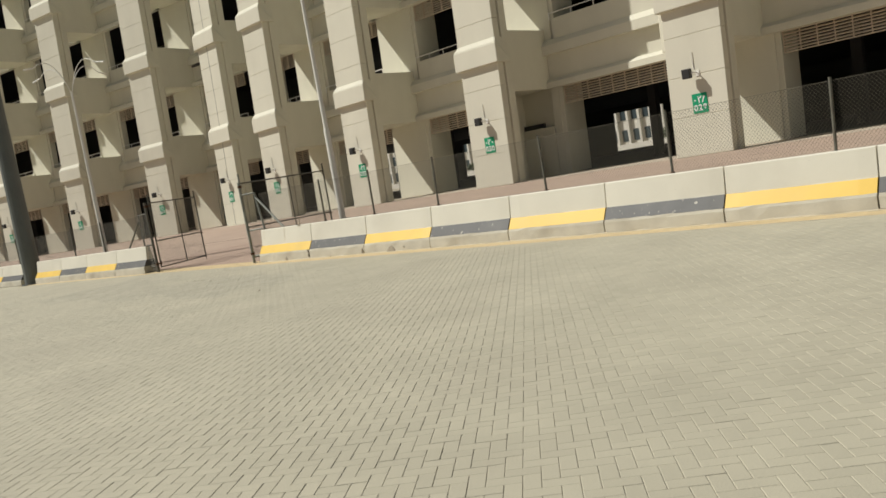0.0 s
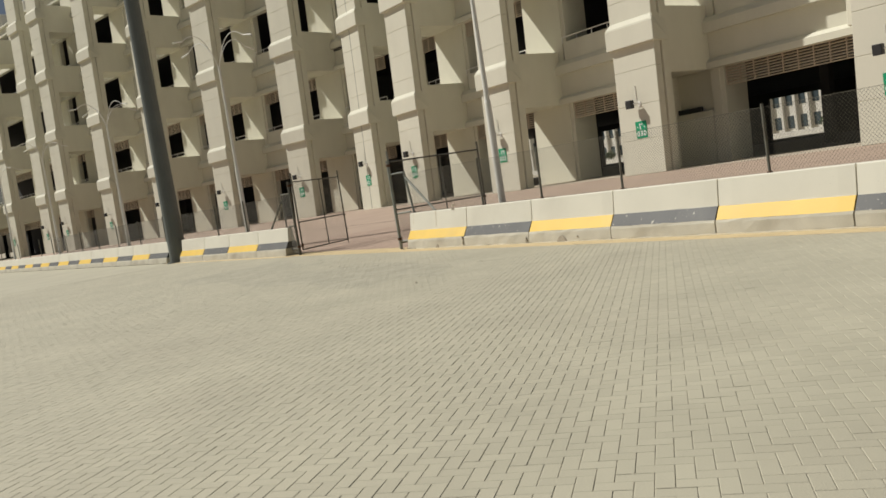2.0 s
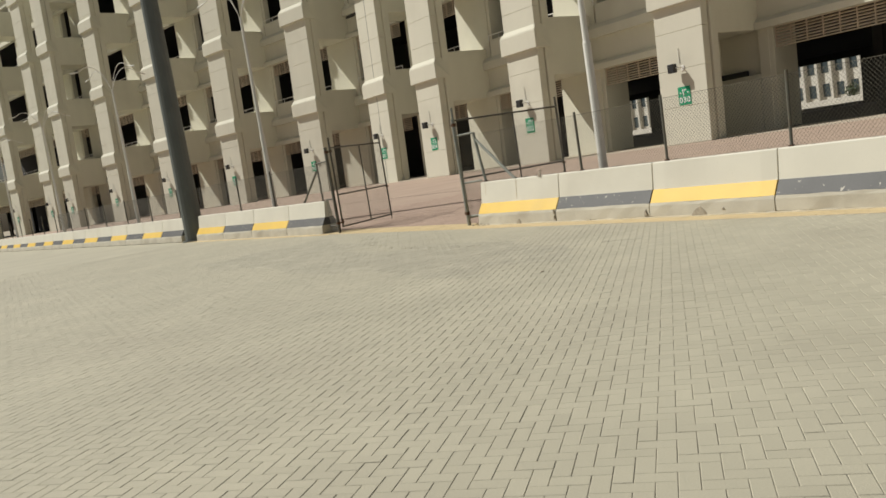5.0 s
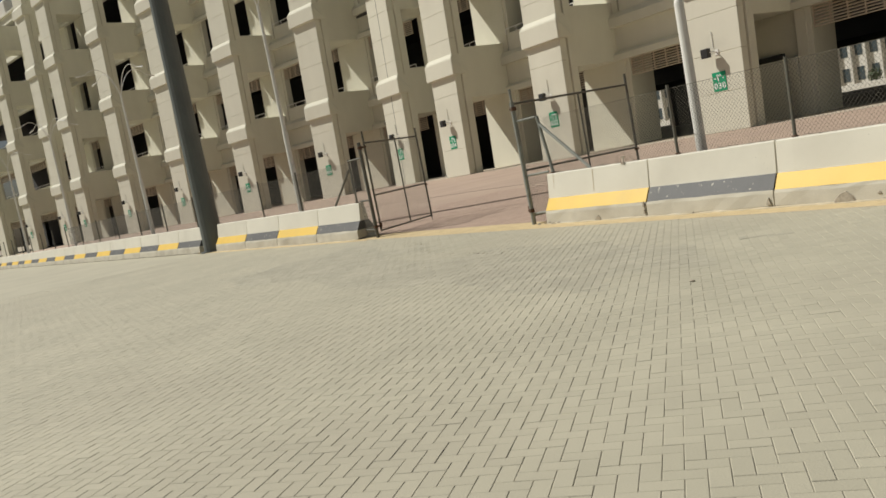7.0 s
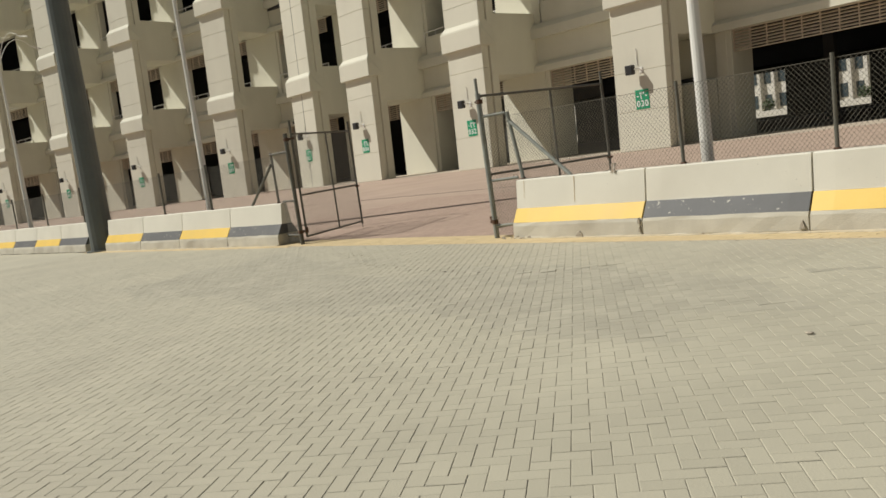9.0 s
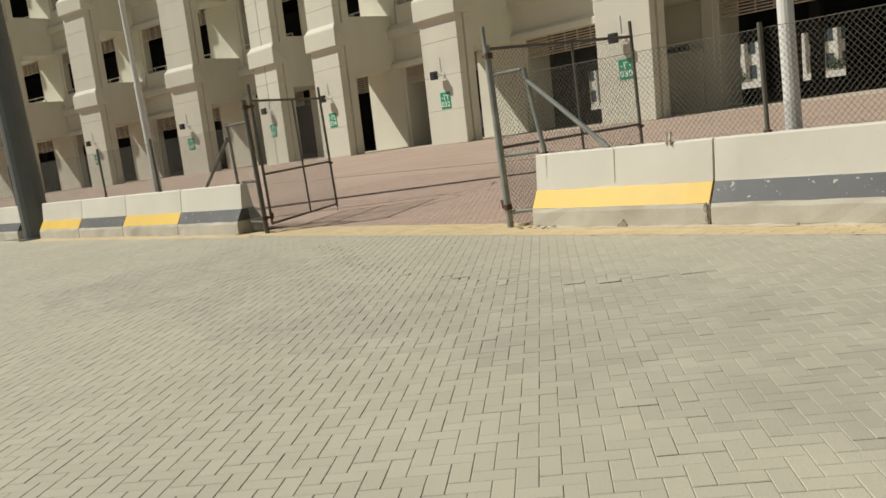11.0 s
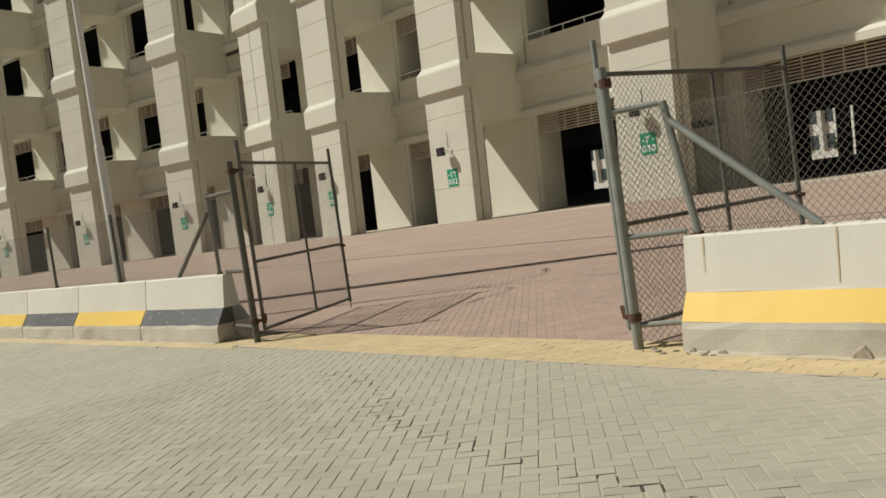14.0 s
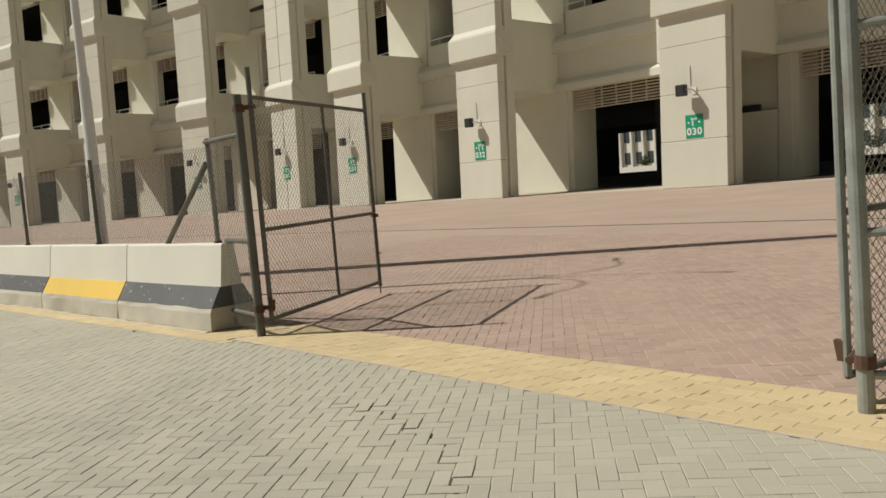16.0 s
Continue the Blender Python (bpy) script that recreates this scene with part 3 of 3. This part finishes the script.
# ---- street lamps and the high mast ----
def street_lamp(at, label):
    t = thing("street_lamp", label, "street lamp", "street lamps along the fence", at=at)
    bm = bmesh.new()
    zs, rs = (0.0, 0.25, 3.2, 3.25, 6.9), (0.095, 0.088, 0.075, 0.062, 0.042)
    for i in range(4):
        pipe(bm, (0, 0, zs[i]), (0, 0, zs[i + 1]), rs[i], rs[i + 1], 14)
    part("pole", bm, mat_lamp, t)
    part("base_plate", one_block(-0.2, 0.2, -0.2, 0.2, 0, 0.025, None, 0.006), mat_lamp, t)
    for k in range(4):
        a = radians(20 + 90 * k)
        bm = bmesh.new()
        last = Vector((0, 0, 6.75))
        for i in range(1, 9):
            f = i / 8
            p = Vector((math.cos(a) * 1.45 * f ** 1.3, math.sin(a) * 1.45 * f ** 1.3, 6.75 + 1.15 * math.sin(f * 2.2)))
            pipe(bm, last, p, 0.014, 0.013, 8)
            last = p
        arm = part("arm", bm, mat_lamp, t)
        head = bmesh.new()
        pipe(head, last, last + Vector((math.cos(a) * 0.4, math.sin(a) * 0.4, -0.08)), 0.022, 0.032, 8)
        part("lamp_head", head, mat_lamp, arm)
    return t


lamp0 = street_lamp((2.97, 0.85, 0), "tall light grey tapered street lamp with curved arms")
for k in range(1, 6):
    lx = 2.97 - 13.5 * k
    copy_thing(lamp0, pose(lx, left_y(lx) + 0.72, 0))
mast = thing("high_mast", "thick dark grey-green steel lighting mast", "mast", at=(-16.4, -0.62, 0))
bm = bmesh.new()
pipe(bm, (0, 0, 0), (0, 0, 22), 0.36, 0.22, 16)
part("shaft", bm, mat_mast, mast, smooth=False)
bm = bmesh.new()
pipe(bm, (0, 0, 0), (0, 0, 0.04), 0.5, 0.5, 16)
part("base_flange", bm, mat_mast, mast)

# ---- loose bits on the ground ----
def stone(at, size, seed):
    rnd = random.Random(seed)
    bm = bmesh.new()
    bmesh.ops.create_icosphere(bm, subdivisions=2, radius=1.0)
    for v in bm.verts:
        k = 1 + rnd.uniform(-0.18, 0.18)
        v.co = Vector((v.co.x * size * k, v.co.y * size * 0.7 * k, max(v.co.z, -0.6) * size * 0.3 * k))
    low = min(v.co.z for v in bm.verts)
    for v in bm.verts:
        v.co.z -= low
    ob = part("stone", bm, mat_mortar)
    ob.location = at
    return tagged(ob, "small dark broken stone lying on the paving", "stone", "loose stones")


for i, (sx, sy, sz) in enumerate(((-0.22, 0.02, 0.034), (-0.14, -0.04, 0.026), (-0.30, 0.10, 0.026), (-0.08, 0.05, 0.03), (0.07, -0.03, 0.02), (0.20, -0.03, 0.035), (0.28, -0.04, 0.024), (-0.36, 0.02, 0.016), (6.36, -4.11, 0.03), (-7.6, -0.72, 0.03), (-3.9, -4.6, 0.014), (0.9, -5.3, 0.012))):
    stone((sx, sy, 0.004 if sy < -0.5 else 0.0075), sz, 30 + i)


def sand_drift(points, seed, label):
    """A thin uneven line of blown sand against the foot of the barriers."""
    rnd = random.Random(seed)
    bm = bmesh.new()
    back, mid, front = [], [], []
    for x, y in points:
        w = rnd.uniform(0.015, 0.06)
        back.append(bm.verts.new((x, y + 0.004, 0.008 + rnd.uniform(0.006, 0.02))))
        mid.append(bm.verts.new((x + rnd.uniform(-0.02, 0.02), y - w * 0.5, 0.008 + rnd.uniform(0.003, 0.008))))
        front.append(bm.verts.new((x, y - w, 0.0055)))
    for i in range(len(points) - 1):
        bm.faces.new((front[i], front[i + 1], mid[i + 1], mid[i]))
        bm.faces.new((mid[i], mid[i + 1], back[i + 1], back[i]))
    ob = part("sand_drift", bm, mat_sand)
    return tagged(ob, label, "sand", kind="stuff")


mat_sand = material("blown_sand", (0.50, 0.43, 0.30), 0.95, vary=0.15, scale=6, grain=120, bump=0.4)
sand_drift([(0.05 + 0.12 * i, 0.0) for i in range(210)], 5, "thin drift of blown sand at the foot of the barriers")
sand_drift([(-15.7 + 0.12 * i, left_y(-15.7 + 0.12 * i)) for i in range(77)], 6, "thin drift of blown sand at the foot of the barriers")

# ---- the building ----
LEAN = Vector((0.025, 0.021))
STOREY = 10.0
ROOF = 45.0


GROW = 1.05
CENTRE = Vector((5.0, -7.0, 1.4))


def wing(p):
    """The far wing stands further back and is a little larger than the near one."""
    return CENTRE + (Vector(p) - CENTRE) * GROW


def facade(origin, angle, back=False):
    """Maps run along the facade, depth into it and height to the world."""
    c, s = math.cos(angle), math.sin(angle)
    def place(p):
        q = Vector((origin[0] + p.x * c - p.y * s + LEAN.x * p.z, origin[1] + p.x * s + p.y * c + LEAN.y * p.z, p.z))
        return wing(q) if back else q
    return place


def multi(blocks_list, place, bevel=0.0):
    bm = bmesh.new()
    for b in blocks_list:
        block(bm, *b)
    if bevel:
        bmesh.ops.bevel(bm, geom=list(bm.edges), offset=bevel, segments=1, affect="EDGES")
    for v in bm.verts:
        v.co = place(v.co)
    return bm


def cap_mesh(s0, s1, z0, z1, place):
    """A pier cap: plain belt with a sloping top shoulder."""
    bm = bmesh.new()
    o, d1 = 0.32, 1.3
    prof = [(-o, z0), (-o, z1 - 0.45), (0.0, z1), (d1, z1), (d1, z0)]
    side = [0.28, 0.28, 0.0, 0.0, 0.28]
    a = [bm.verts.new((s0 - w, d, z)) for (d, z), w in zip(prof, side)]
    b = [bm.verts.new((s1 + w, d, z)) for (d, z), w in zip(prof, side)]
    for k in range(5):
        bm.faces.new((a[k], b[k], b[(k + 1) % 5], a[(k + 1) % 5]))
    bm.faces.new(a[::-1])
    bm.faces.new(b)
    bmesh.ops.recalc_face_normals(bm, faces=bm.faces)
    bmesh.ops.bevel(bm, geom=list(bm.edges), offset=0.05, segments=2, affect="EDGES")
    for v in bm.verts:
        v.co = place(v.co)
    return bm


def pier(parent, place, width):
    """Front pier of stacked panels with recessed joints, and its stepped side."""
    ob = part("pier", multi([(0.03, width - 0.12, 0.03, 1.0, 0, ROOF)], place), mat_wall, parent, "beige painted concrete pier")
    part("rear_rib", multi([(0.0, width + 0.06, 0.78, 1.5, 0, ROOF)], place, 0.03), mat_wall, ob)
    z = 0.0
    levels = []
    while z < ROOF - 0.1:
        levels.append((z, min(z + 2.38, ROOF)))
        z += 2.38
    for a, b in levels:
        bm = one_block(0, width, 0, 0.6, a + 0.012, b - 0.012, None, 0.02)
        for v in bm.verts:
            v.co = place(v.co)
        part("panel", bm, mat_wall, ob)
    for k in range(4):
        part("cap", cap_mesh(0, width, 8.75 + STOREY * k, 10.6 + STOREY * k, place), mat_wall, ob)
    return ob


def louvre(parent, place, s0, s1, z0, z1, d):
    fr = [(s0, s1, d, d + 0.12, z1 - 0.07, z1), (s0, s1, d, d + 0.12, z0, z0 + 0.07)]
    n = max(2, round((s1 - s0) / 1.05))
    for i in range(n + 1):
        s = s0 + (s1 - s0 - 0.06) * i / n
        fr.append((s, s + 0.06, d - 0.01, d + 0.11, z0 + 0.07, z1 - 0.07))
    ob = part("louvre", multi(fr, place), mat_louvre, parent, "brown metal louvre frame")
    for k in range(6):
        z = z0 + 0.14 + (z1 - z0 - 0.24) * k / 6
        bm = bmesh.new()
        block(bm, s0 + 0.02, s1 - 0.02, d + 0.02, d + 0.10, z, z + 0.045)
        for v in bm.verts:
            v.co.z += (v.co.y - d) * 0.9
            v.co = place(v.co)
        part("slat", bm, mat_louvre, ob)
    return ob


def lip(s0, s1, z0, z1, front, back, place):
    """A long moulding with a sloping top."""
    bm = bmesh.new()
    prof = [(front, z0), (front, z0 + (z1 - z0) * 0.62), (back - 0.15, z1), (back + 0.3, z1), (back + 0.3, z0)]
    a = [bm.verts.new((s0, d, z)) for d, z in prof]
    b = [bm.verts.new((s1, d, z)) for d, z in prof]
    for k in range(5):
        bm.faces.new((a[k], b[k], b[(k + 1) % 5], a[(k + 1) % 5]))
    bm.faces.new(a[::-1])
    bm.faces.new(b)
    bmesh.ops.recalc_face_normals(bm, faces=bm.faces)
    for v in bm.verts:
        v.co = place(v.co)
    return bm


BACK = 6.0


def bay(parent, place, width, pier_w, detail=True, low_wall=False, turn_in=2.8):
    """The main wall behind one pier and the openings up to the next pier's wall."""
    p = pier_w
    w0, w1 = -0.25, p + 0.62
    nxt = width - 0.25
    for k in range(5):
        z = STOREY * k
        zf = 0 if k == 0 else z + 0.2
        top = z + 7.0 if k < 4 else ROOF - 1.6
        if low_wall and k == 0:
            part("screen_wall", multi([(w0, p - 0.15, BACK, BACK + 0.3, 0, 3.75)], place, 0.02), mat_wall, parent, "low beige screen wall beside the pier")
            # Black block added in place of the dark slot above the wall
            part("vent_box", multi([(0.5, 2.5, BACK + 0.04, BACK + 0.3, 3.752, 4.12)], place, 0.02), mat_black, parent, "black block put in for the dark slot over the low wall")
            # Unseen wall added only to keep the sun off the screen wall
            part("side_wall", multi([(w0, 0.45, 1.2, BACK + 1.6, 0, 7.0)], place, 0.02), mat_wall, parent)
            part("recess_wall", multi([(w0 - 1.2, w1, BACK + 0.42, BACK + 0.72, 0, 7.0)], place), mat_wall, parent)
            part("recess_wall", multi([(p - 0.1, w1, BACK + 0.05, BACK + 0.35, 0, 7.0)], place, 0.02), mat_wall, parent)
        else:
            part("recess_wall", multi([(w0, w1, BACK, BACK + 0.35, zf, top)], place, 0.02), mat_wall, parent, "beige wall panel behind the pier")
        # return wall running into the building beside the opening
        part("jamb", multi([(w1 - 0.03, w1 + 0.35, BACK + 0.12, BACK + turn_in, zf, top)], place, 0.02), mat_wall, parent)
        if k == 4:
            continue
        zb = z + 6.58
        part("bridge_beam", multi([(-0.7, p + 0.02, 0.95, BACK + 0.1, zb, zb + 4.45)], place, 0.04), mat_wall, parent, "deep beige beam tying the pier to the wall")
        part("spandrel_lip", lip(p - 0.15, nxt + 0.4, zb, zb + 0.7, BACK - 0.5, BACK, place), mat_wall, parent)
        part("spandrel", multi([(p - 0.15, nxt + 0.4, BACK, BACK + 0.5, zb + 0.3, zb + 3.6)], place), mat_wall, parent, "beige concrete spandrel")
        part("spandrel_lip", lip(p - 0.1, nxt + 0.4, zb + 2.5, zb + 3.6, BACK - 0.55, BACK - 0.05, place), mat_wall, parent)
        part("parapet", multi([(w1 + 0.3, nxt + 0.4, BACK - 0.15, BACK + 0.15, zb + 3.4, zb + 5.1)], place, 0.02), mat_wall, parent)
        rail = [(w1, nxt, BACK - 0.04, BACK + 0.03, zb + 5.5, zb + 5.57)]
        n = 6
        for i in range(n + 1):
            s = w1 + (nxt - w1 - 0.06) * i / n
            rail.append((s, s + 0.06, BACK - 0.03, BACK + 0.02, zb + 5.05, zb + 5.53))
        part("handrail", multi(rail, place), mat_lamp, parent, "thin light metal handrail")
        if detail or k < 2:
            louvre(parent, place, w1 + 0.4, nxt, z + 5.24, z + 6.6, BACK + 0.25)
    part("roof_edge", multi([(w0, width + w0, BACK - 0.1, BACK + 2.6, ROOF - 1.7, ROOF - 0.35)], place, 0.03), mat_wall, parent)
    part("roof_edge", multi([(w0, width + w0, BACK - 0.5, BACK + 2.6, ROOF - 0.35, ROOF)], place, 0.03), mat_wall, parent)


def shell(parent, place, s0, s1, depth=29.0, holes=(), sill=(0.45, 4.7), left=None):
    """Floors, back wall with openings and rear columns."""
    # mat_inner carries the darkness inside the decks in its colour
    for k in range(1, 6):
        z = STOREY * k - 0.3 if k < 5 else ROOF - 0.9
        part("floor_slab", multi([(s0, s1, 6.4, depth, z, z + 0.5)], place), mat_inner, parent, "bare concrete floor slab coloured dark for shade")
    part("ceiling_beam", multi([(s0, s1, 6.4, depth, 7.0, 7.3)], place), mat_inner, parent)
    # rear wall at ground level between the openings
    edges = sorted(holes)
    cur = s0
    blocks_list = []
    for a, b in edges:
        blocks_list.append((cur, a, depth - 0.3, depth, 0, ROOF))
        blocks_list.append((a, b, depth - 0.3, depth, 0, sill[0]))
        blocks_list.append((a, b, depth - 0.3, depth, sill[1], ROOF))
        cur = b
    blocks_list.append((cur, s1, depth - 0.3, depth, 0, ROOF))
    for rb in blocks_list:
        part("rear_wall", multi([rb], place), mat_inner, parent, "bare concrete rear wall panel coloured dark for shade")
    part("inner_floor", multi([(s0, s1, 6.7, depth, -0.05, 0.012)], place), mat_inner, parent, "bare concrete floor coloured dark for shade")
    cols = []
    s = (s0 if left is None else left) + 4
    while s < s1:
        cols.append((s, s + 0.7, 16, 16.7, 0, 7.1))
        s += 8
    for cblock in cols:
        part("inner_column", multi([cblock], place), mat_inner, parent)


PIER_W = 3.62
LEFT_A = [27.5, 11.5, -4.50, -21.10, -35.84, -49.05, -58.0]
LEFT_B = [-69.7, -85.4, -101.2, -117.3, -133.4, -141.7, -157.3, -173.3, -189.3, -205.3, -221.3]
building = thing("concrete_building", "four-storey beige concrete parking building with deep piers", "building", at=(-20, 33, 0))


def at_root(before):
    """Puts the parts made since under the building in place."""
    for ob in [o for o in scene.objects if o.name not in before and o.parent is building]:
        ob.matrix_parent_inverse = building.matrix_basis.inverted()


seen_names = {o.name for o in scene.objects}
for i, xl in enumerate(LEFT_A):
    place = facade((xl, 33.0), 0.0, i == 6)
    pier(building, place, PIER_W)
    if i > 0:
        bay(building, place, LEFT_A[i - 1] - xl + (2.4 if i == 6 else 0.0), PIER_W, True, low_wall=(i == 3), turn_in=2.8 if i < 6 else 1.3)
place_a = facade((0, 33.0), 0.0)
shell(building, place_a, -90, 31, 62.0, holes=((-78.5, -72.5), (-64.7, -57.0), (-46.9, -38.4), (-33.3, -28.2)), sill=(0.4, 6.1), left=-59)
ang_b = math.atan(0.205)
part("expansion_joint", multi([(1.78, 1.84, -0.004, 0.3, 0, ROOF)], facade((-58.0, 33.0), 0.0, True)), mat_black, building, "dark upright expansion joint")
prev = (-58.0, 33.0)
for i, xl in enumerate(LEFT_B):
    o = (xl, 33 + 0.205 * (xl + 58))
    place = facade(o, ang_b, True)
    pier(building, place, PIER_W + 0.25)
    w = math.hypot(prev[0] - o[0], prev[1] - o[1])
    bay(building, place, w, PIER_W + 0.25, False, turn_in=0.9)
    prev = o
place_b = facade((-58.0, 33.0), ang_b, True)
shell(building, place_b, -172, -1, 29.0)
at_root(seen_names)


# ---- wall signs and wall lights on the piers ----
def text_mesh(body, size, name):
    cu = bpy.data.curves.new(name, "FONT")
    cu.body, cu.size, cu.align_x, cu.align_y, cu.extrude, cu.offset = body, size, "CENTER", "CENTER", 0.004, 0.012
    ob = bpy.data.objects.new(name, cu)
    scene.collection.objects.link(ob)
    bpy.context.view_layer.update()
    me = bpy.data.meshes.new_from_object(ob.evaluated_get(bpy.context.evaluated_depsgraph_get()))
    bpy.data.objects.remove(ob)
    me.materials.clear()
    me.materials.append(mat_white)
    return me


ARABIC = "\u0660\u0661\u0662\u0663\u0664\u0665\u0666\u0667\u0668\u0669"


DIGITS = {}


def sign(place_fn, turn, number, s=1.30):
    word = "%03d" % number
    base = place_fn(Vector((s + 0.60, -0.012, 3.06)))
    t = thing("wall_sign", "green wall sign with white numbers %s" % word, "sign", "numbered pier signs", at=base)
    t.rotation_euler = (0, 0, turn)
    part("plate", one_block(-0.47, 0.47, -0.02, 0.012, -0.58, 0.58, None, 0.006), mat_green, t)
    for body, z, size in (("".join(ARABIC[int(ch)] for ch in word), 0.20, 0.56), (word, -0.27, 0.50)):
        for i, ch in enumerate(body):
            key = (ch, size)
            if key not in DIGITS:
                DIGITS[key] = text_mesh(ch, size, "numeral")
            ob = new("numeral", DIGITS[key])
            ob.parent = t
            ob.matrix_basis = pose((i - 1) * 0.285, -0.026, z, 90, 0, 0)
            ob["label"] = "white numeral"


def wall_light(place_fn, turn, s=1.22):
    base = place_fn(Vector((s + 0.1, 0, 4.86)))
    t = thing("wall_floodlight", "black floodlight on a bracket fixed to a pier", "floodlight", "wall floodlights", at=base)
    t.rotation_euler = (0, 0, turn)
    part("housing", one_block(-0.05, 0.45, -0.72, -0.36, -0.28, 0.28, None, 0.03), mat_black, t)
    bm = bmesh.new()
    pipe(bm, (0.62, 0.0, -0.05), (0.62, -0.36, 0.02), 0.035, seg=8)
    pipe(bm, (0.62, -0.36, 0.02), (0.40, -0.5, 0.02), 0.035, seg=8)
    part("bracket", bm, mat_lamp, t, "pale metal bracket")
    part("wall_plate", one_block(0.5, 0.74, -0.04, 0.0, -0.22, 0.12, None, 0.005), mat_lamp, t)
    part("conduit", one_pipe((0.42, -0.02, 0.25), (0.40, -0.02, 1.25), 0.02, seg=6), mat_lamp, t, "thin wire conduit")


num = 24
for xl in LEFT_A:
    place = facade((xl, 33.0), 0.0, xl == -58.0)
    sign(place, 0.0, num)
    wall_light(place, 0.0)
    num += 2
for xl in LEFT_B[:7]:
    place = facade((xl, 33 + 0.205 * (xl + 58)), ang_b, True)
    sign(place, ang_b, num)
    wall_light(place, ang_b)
    num += 2

# ---- pale covers on the far roof ----
for k, (sx, w, h) in enumerate(((-152.0, 9.0, 2.4), (-164.0, 8.0, 3.0), (-143.5, 5.0, 1.5))):
    cover = thing("rooftop_cover", "white sheeted plant housing on the roof", "housing", "rooftop covers", at=wing((sx + 1.1, 33 + 0.205 * (sx + 58) + 2.5, ROOF - 0.9)))
    cover.rotation_euler = (0, 0, ang_b)
    part("casing", one_block(-w / 2, w / 2, 4.5, 9.5, 0.5, 0.9 + h, None, 0.35), mat_far, cover)
    part("plinth", one_block(-w / 2 + 0.4, w / 2 - 0.4, 5.0, 9.0, 0.0, 0.55, None, 0.02), mat_inner, cover)

# ---- white building seen through the parking decks ----
far = thing("distant_building", "long white building with upright ribs in the sun", "building", at=(-40, 150, 0))
seen_names = {o.name for o in scene.objects}
ob = part("wall", one_block(-230, 100, 150, 162, 0, 16), mat_far, far)
child_world(ob, far)
for i in range(108):
    xx = -228 + 2.9 * i
    child_world(part("rib", one_block(xx, xx + 0.5, 149.2, 150, 0, 14), mat_far, far), far)
    for zz in (1.6, 6.4):
        child_world(part("window", one_block(xx + 1.0, xx + 2.4, 149.93, 149.99, zz, zz + 2.6), mat_glass, far), far)
far_wall = thing("boundary_wall", "low white boundary wall behind the building", "wall", at=(-40, 126, 0))
child_world(part("wall", one_block(-210, 100, 126, 126.3, 0, 1.1, None, 0.02), mat_far, far_wall), far_wall)
rnd = random.Random(9)
for i in range(16):
    sx, sy = -170 + 14.3 * i + rnd.uniform(-4, 4), 130 + rnd.uniform(0, 5)
    shrub = thing("shrub", "small green shrub behind a low wall", "shrub", "shrubs behind the building", at=(sx, sy, 0))
    bm = bmesh.new()
    pipe(bm, (0, 0, 0), (0.05, 0, 1.2), 0.08, 0.04, 6)
    part("trunk", bm, mat_rust, shrub)
    bm = bmesh.new()
    for k in range(260):
        d = Vector((rnd.gauss(0, 1), rnd.gauss(0, 1), rnd.gauss(0, 0.8))).normalized() * rnd.uniform(0.4, 1.3)
        c0 = Vector((0, 0, 2.0)) + d
        u = Vector((rnd.gauss(0, 1), rnd.gauss(0, 1), rnd.gauss(0, 1))).normalized() * 0.22
        w = u.orthogonal().normalized() * 0.12
        bm.faces.new([bm.verts.new(q) for q in (c0 - u, c0 + w, c0 + u, c0 - w)])
    tagged(part("crown", bm, mat_leaf, shrub), kind="stuff")

# ---- single blocks of the paving by the gate ----
def paver_data(w, h, mat):
    bm = bmesh.new()
    ring = []
    for inset, z in ((0.003, 0.0), (0.0, -0.0025)):
        ring.append([bm.verts.new((sx * (w / 2 - inset), sy * (h / 2 - inset), z)) for sx, sy in ((-1, -1), (1, -1), (1, 1), (-1, 1))])
    bm.faces.new(ring[0])
    for k in range(4):
        bm.faces.new((ring[1][k], ring[1][(k + 1) % 4], ring[0][(k + 1) % 4], ring[0][k]))
    me = bpy.data.meshes.new("paver")
    bm.to_mesh(me)
    bm.free()
    me.materials.append(mat)
    return me


def single_pavers(data, c, s, turn, mat, parent, keep, z=0.0, seed=21):
    """The blocks nearest the walk, each an object of its own."""
    rng = random.Random(seed)
    shapes = {}
    for u, v, w, h in data:
        x, y = u * c - v * s, u * s + v * c
        if not keep(x, y):
            continue
        opened = float(trail(x, y)) if parent is road else 0.0
        key = (round(w, 3), round(h, 3))
        if key not in shapes:
            shapes[key] = paver_data(w, h, mat)
        ob = new("paver", shapes[key])
        ob.parent = parent
        slack = opened * rng.uniform(0, 0.016)
        ob.matrix_basis = pose(x, y, z + rng.gauss(0, 0.0008) + opened * rng.uniform(0, 0.002), rng.gauss(0, 0.12 + 0.4 * opened), rng.gauss(0, 0.12 + 0.4 * opened), math.degrees(turn)) @ Matrix.Diagonal((1 - slack / w, 1 - slack / h, 1, 1))


single_pavers(blocks, pc, ps, PAVER_TURN, mat_paver_part, road, near_patch)
single_pavers(red_blocks_data, rc, rs, PAVER_TURN, mat_red_part, plaza, red_patch, seed=22)
single_pavers(rows, 1.0, 0.0, 0.0, mat_yellow_part, band, yellow_patch, z=0.0042, seed=23)
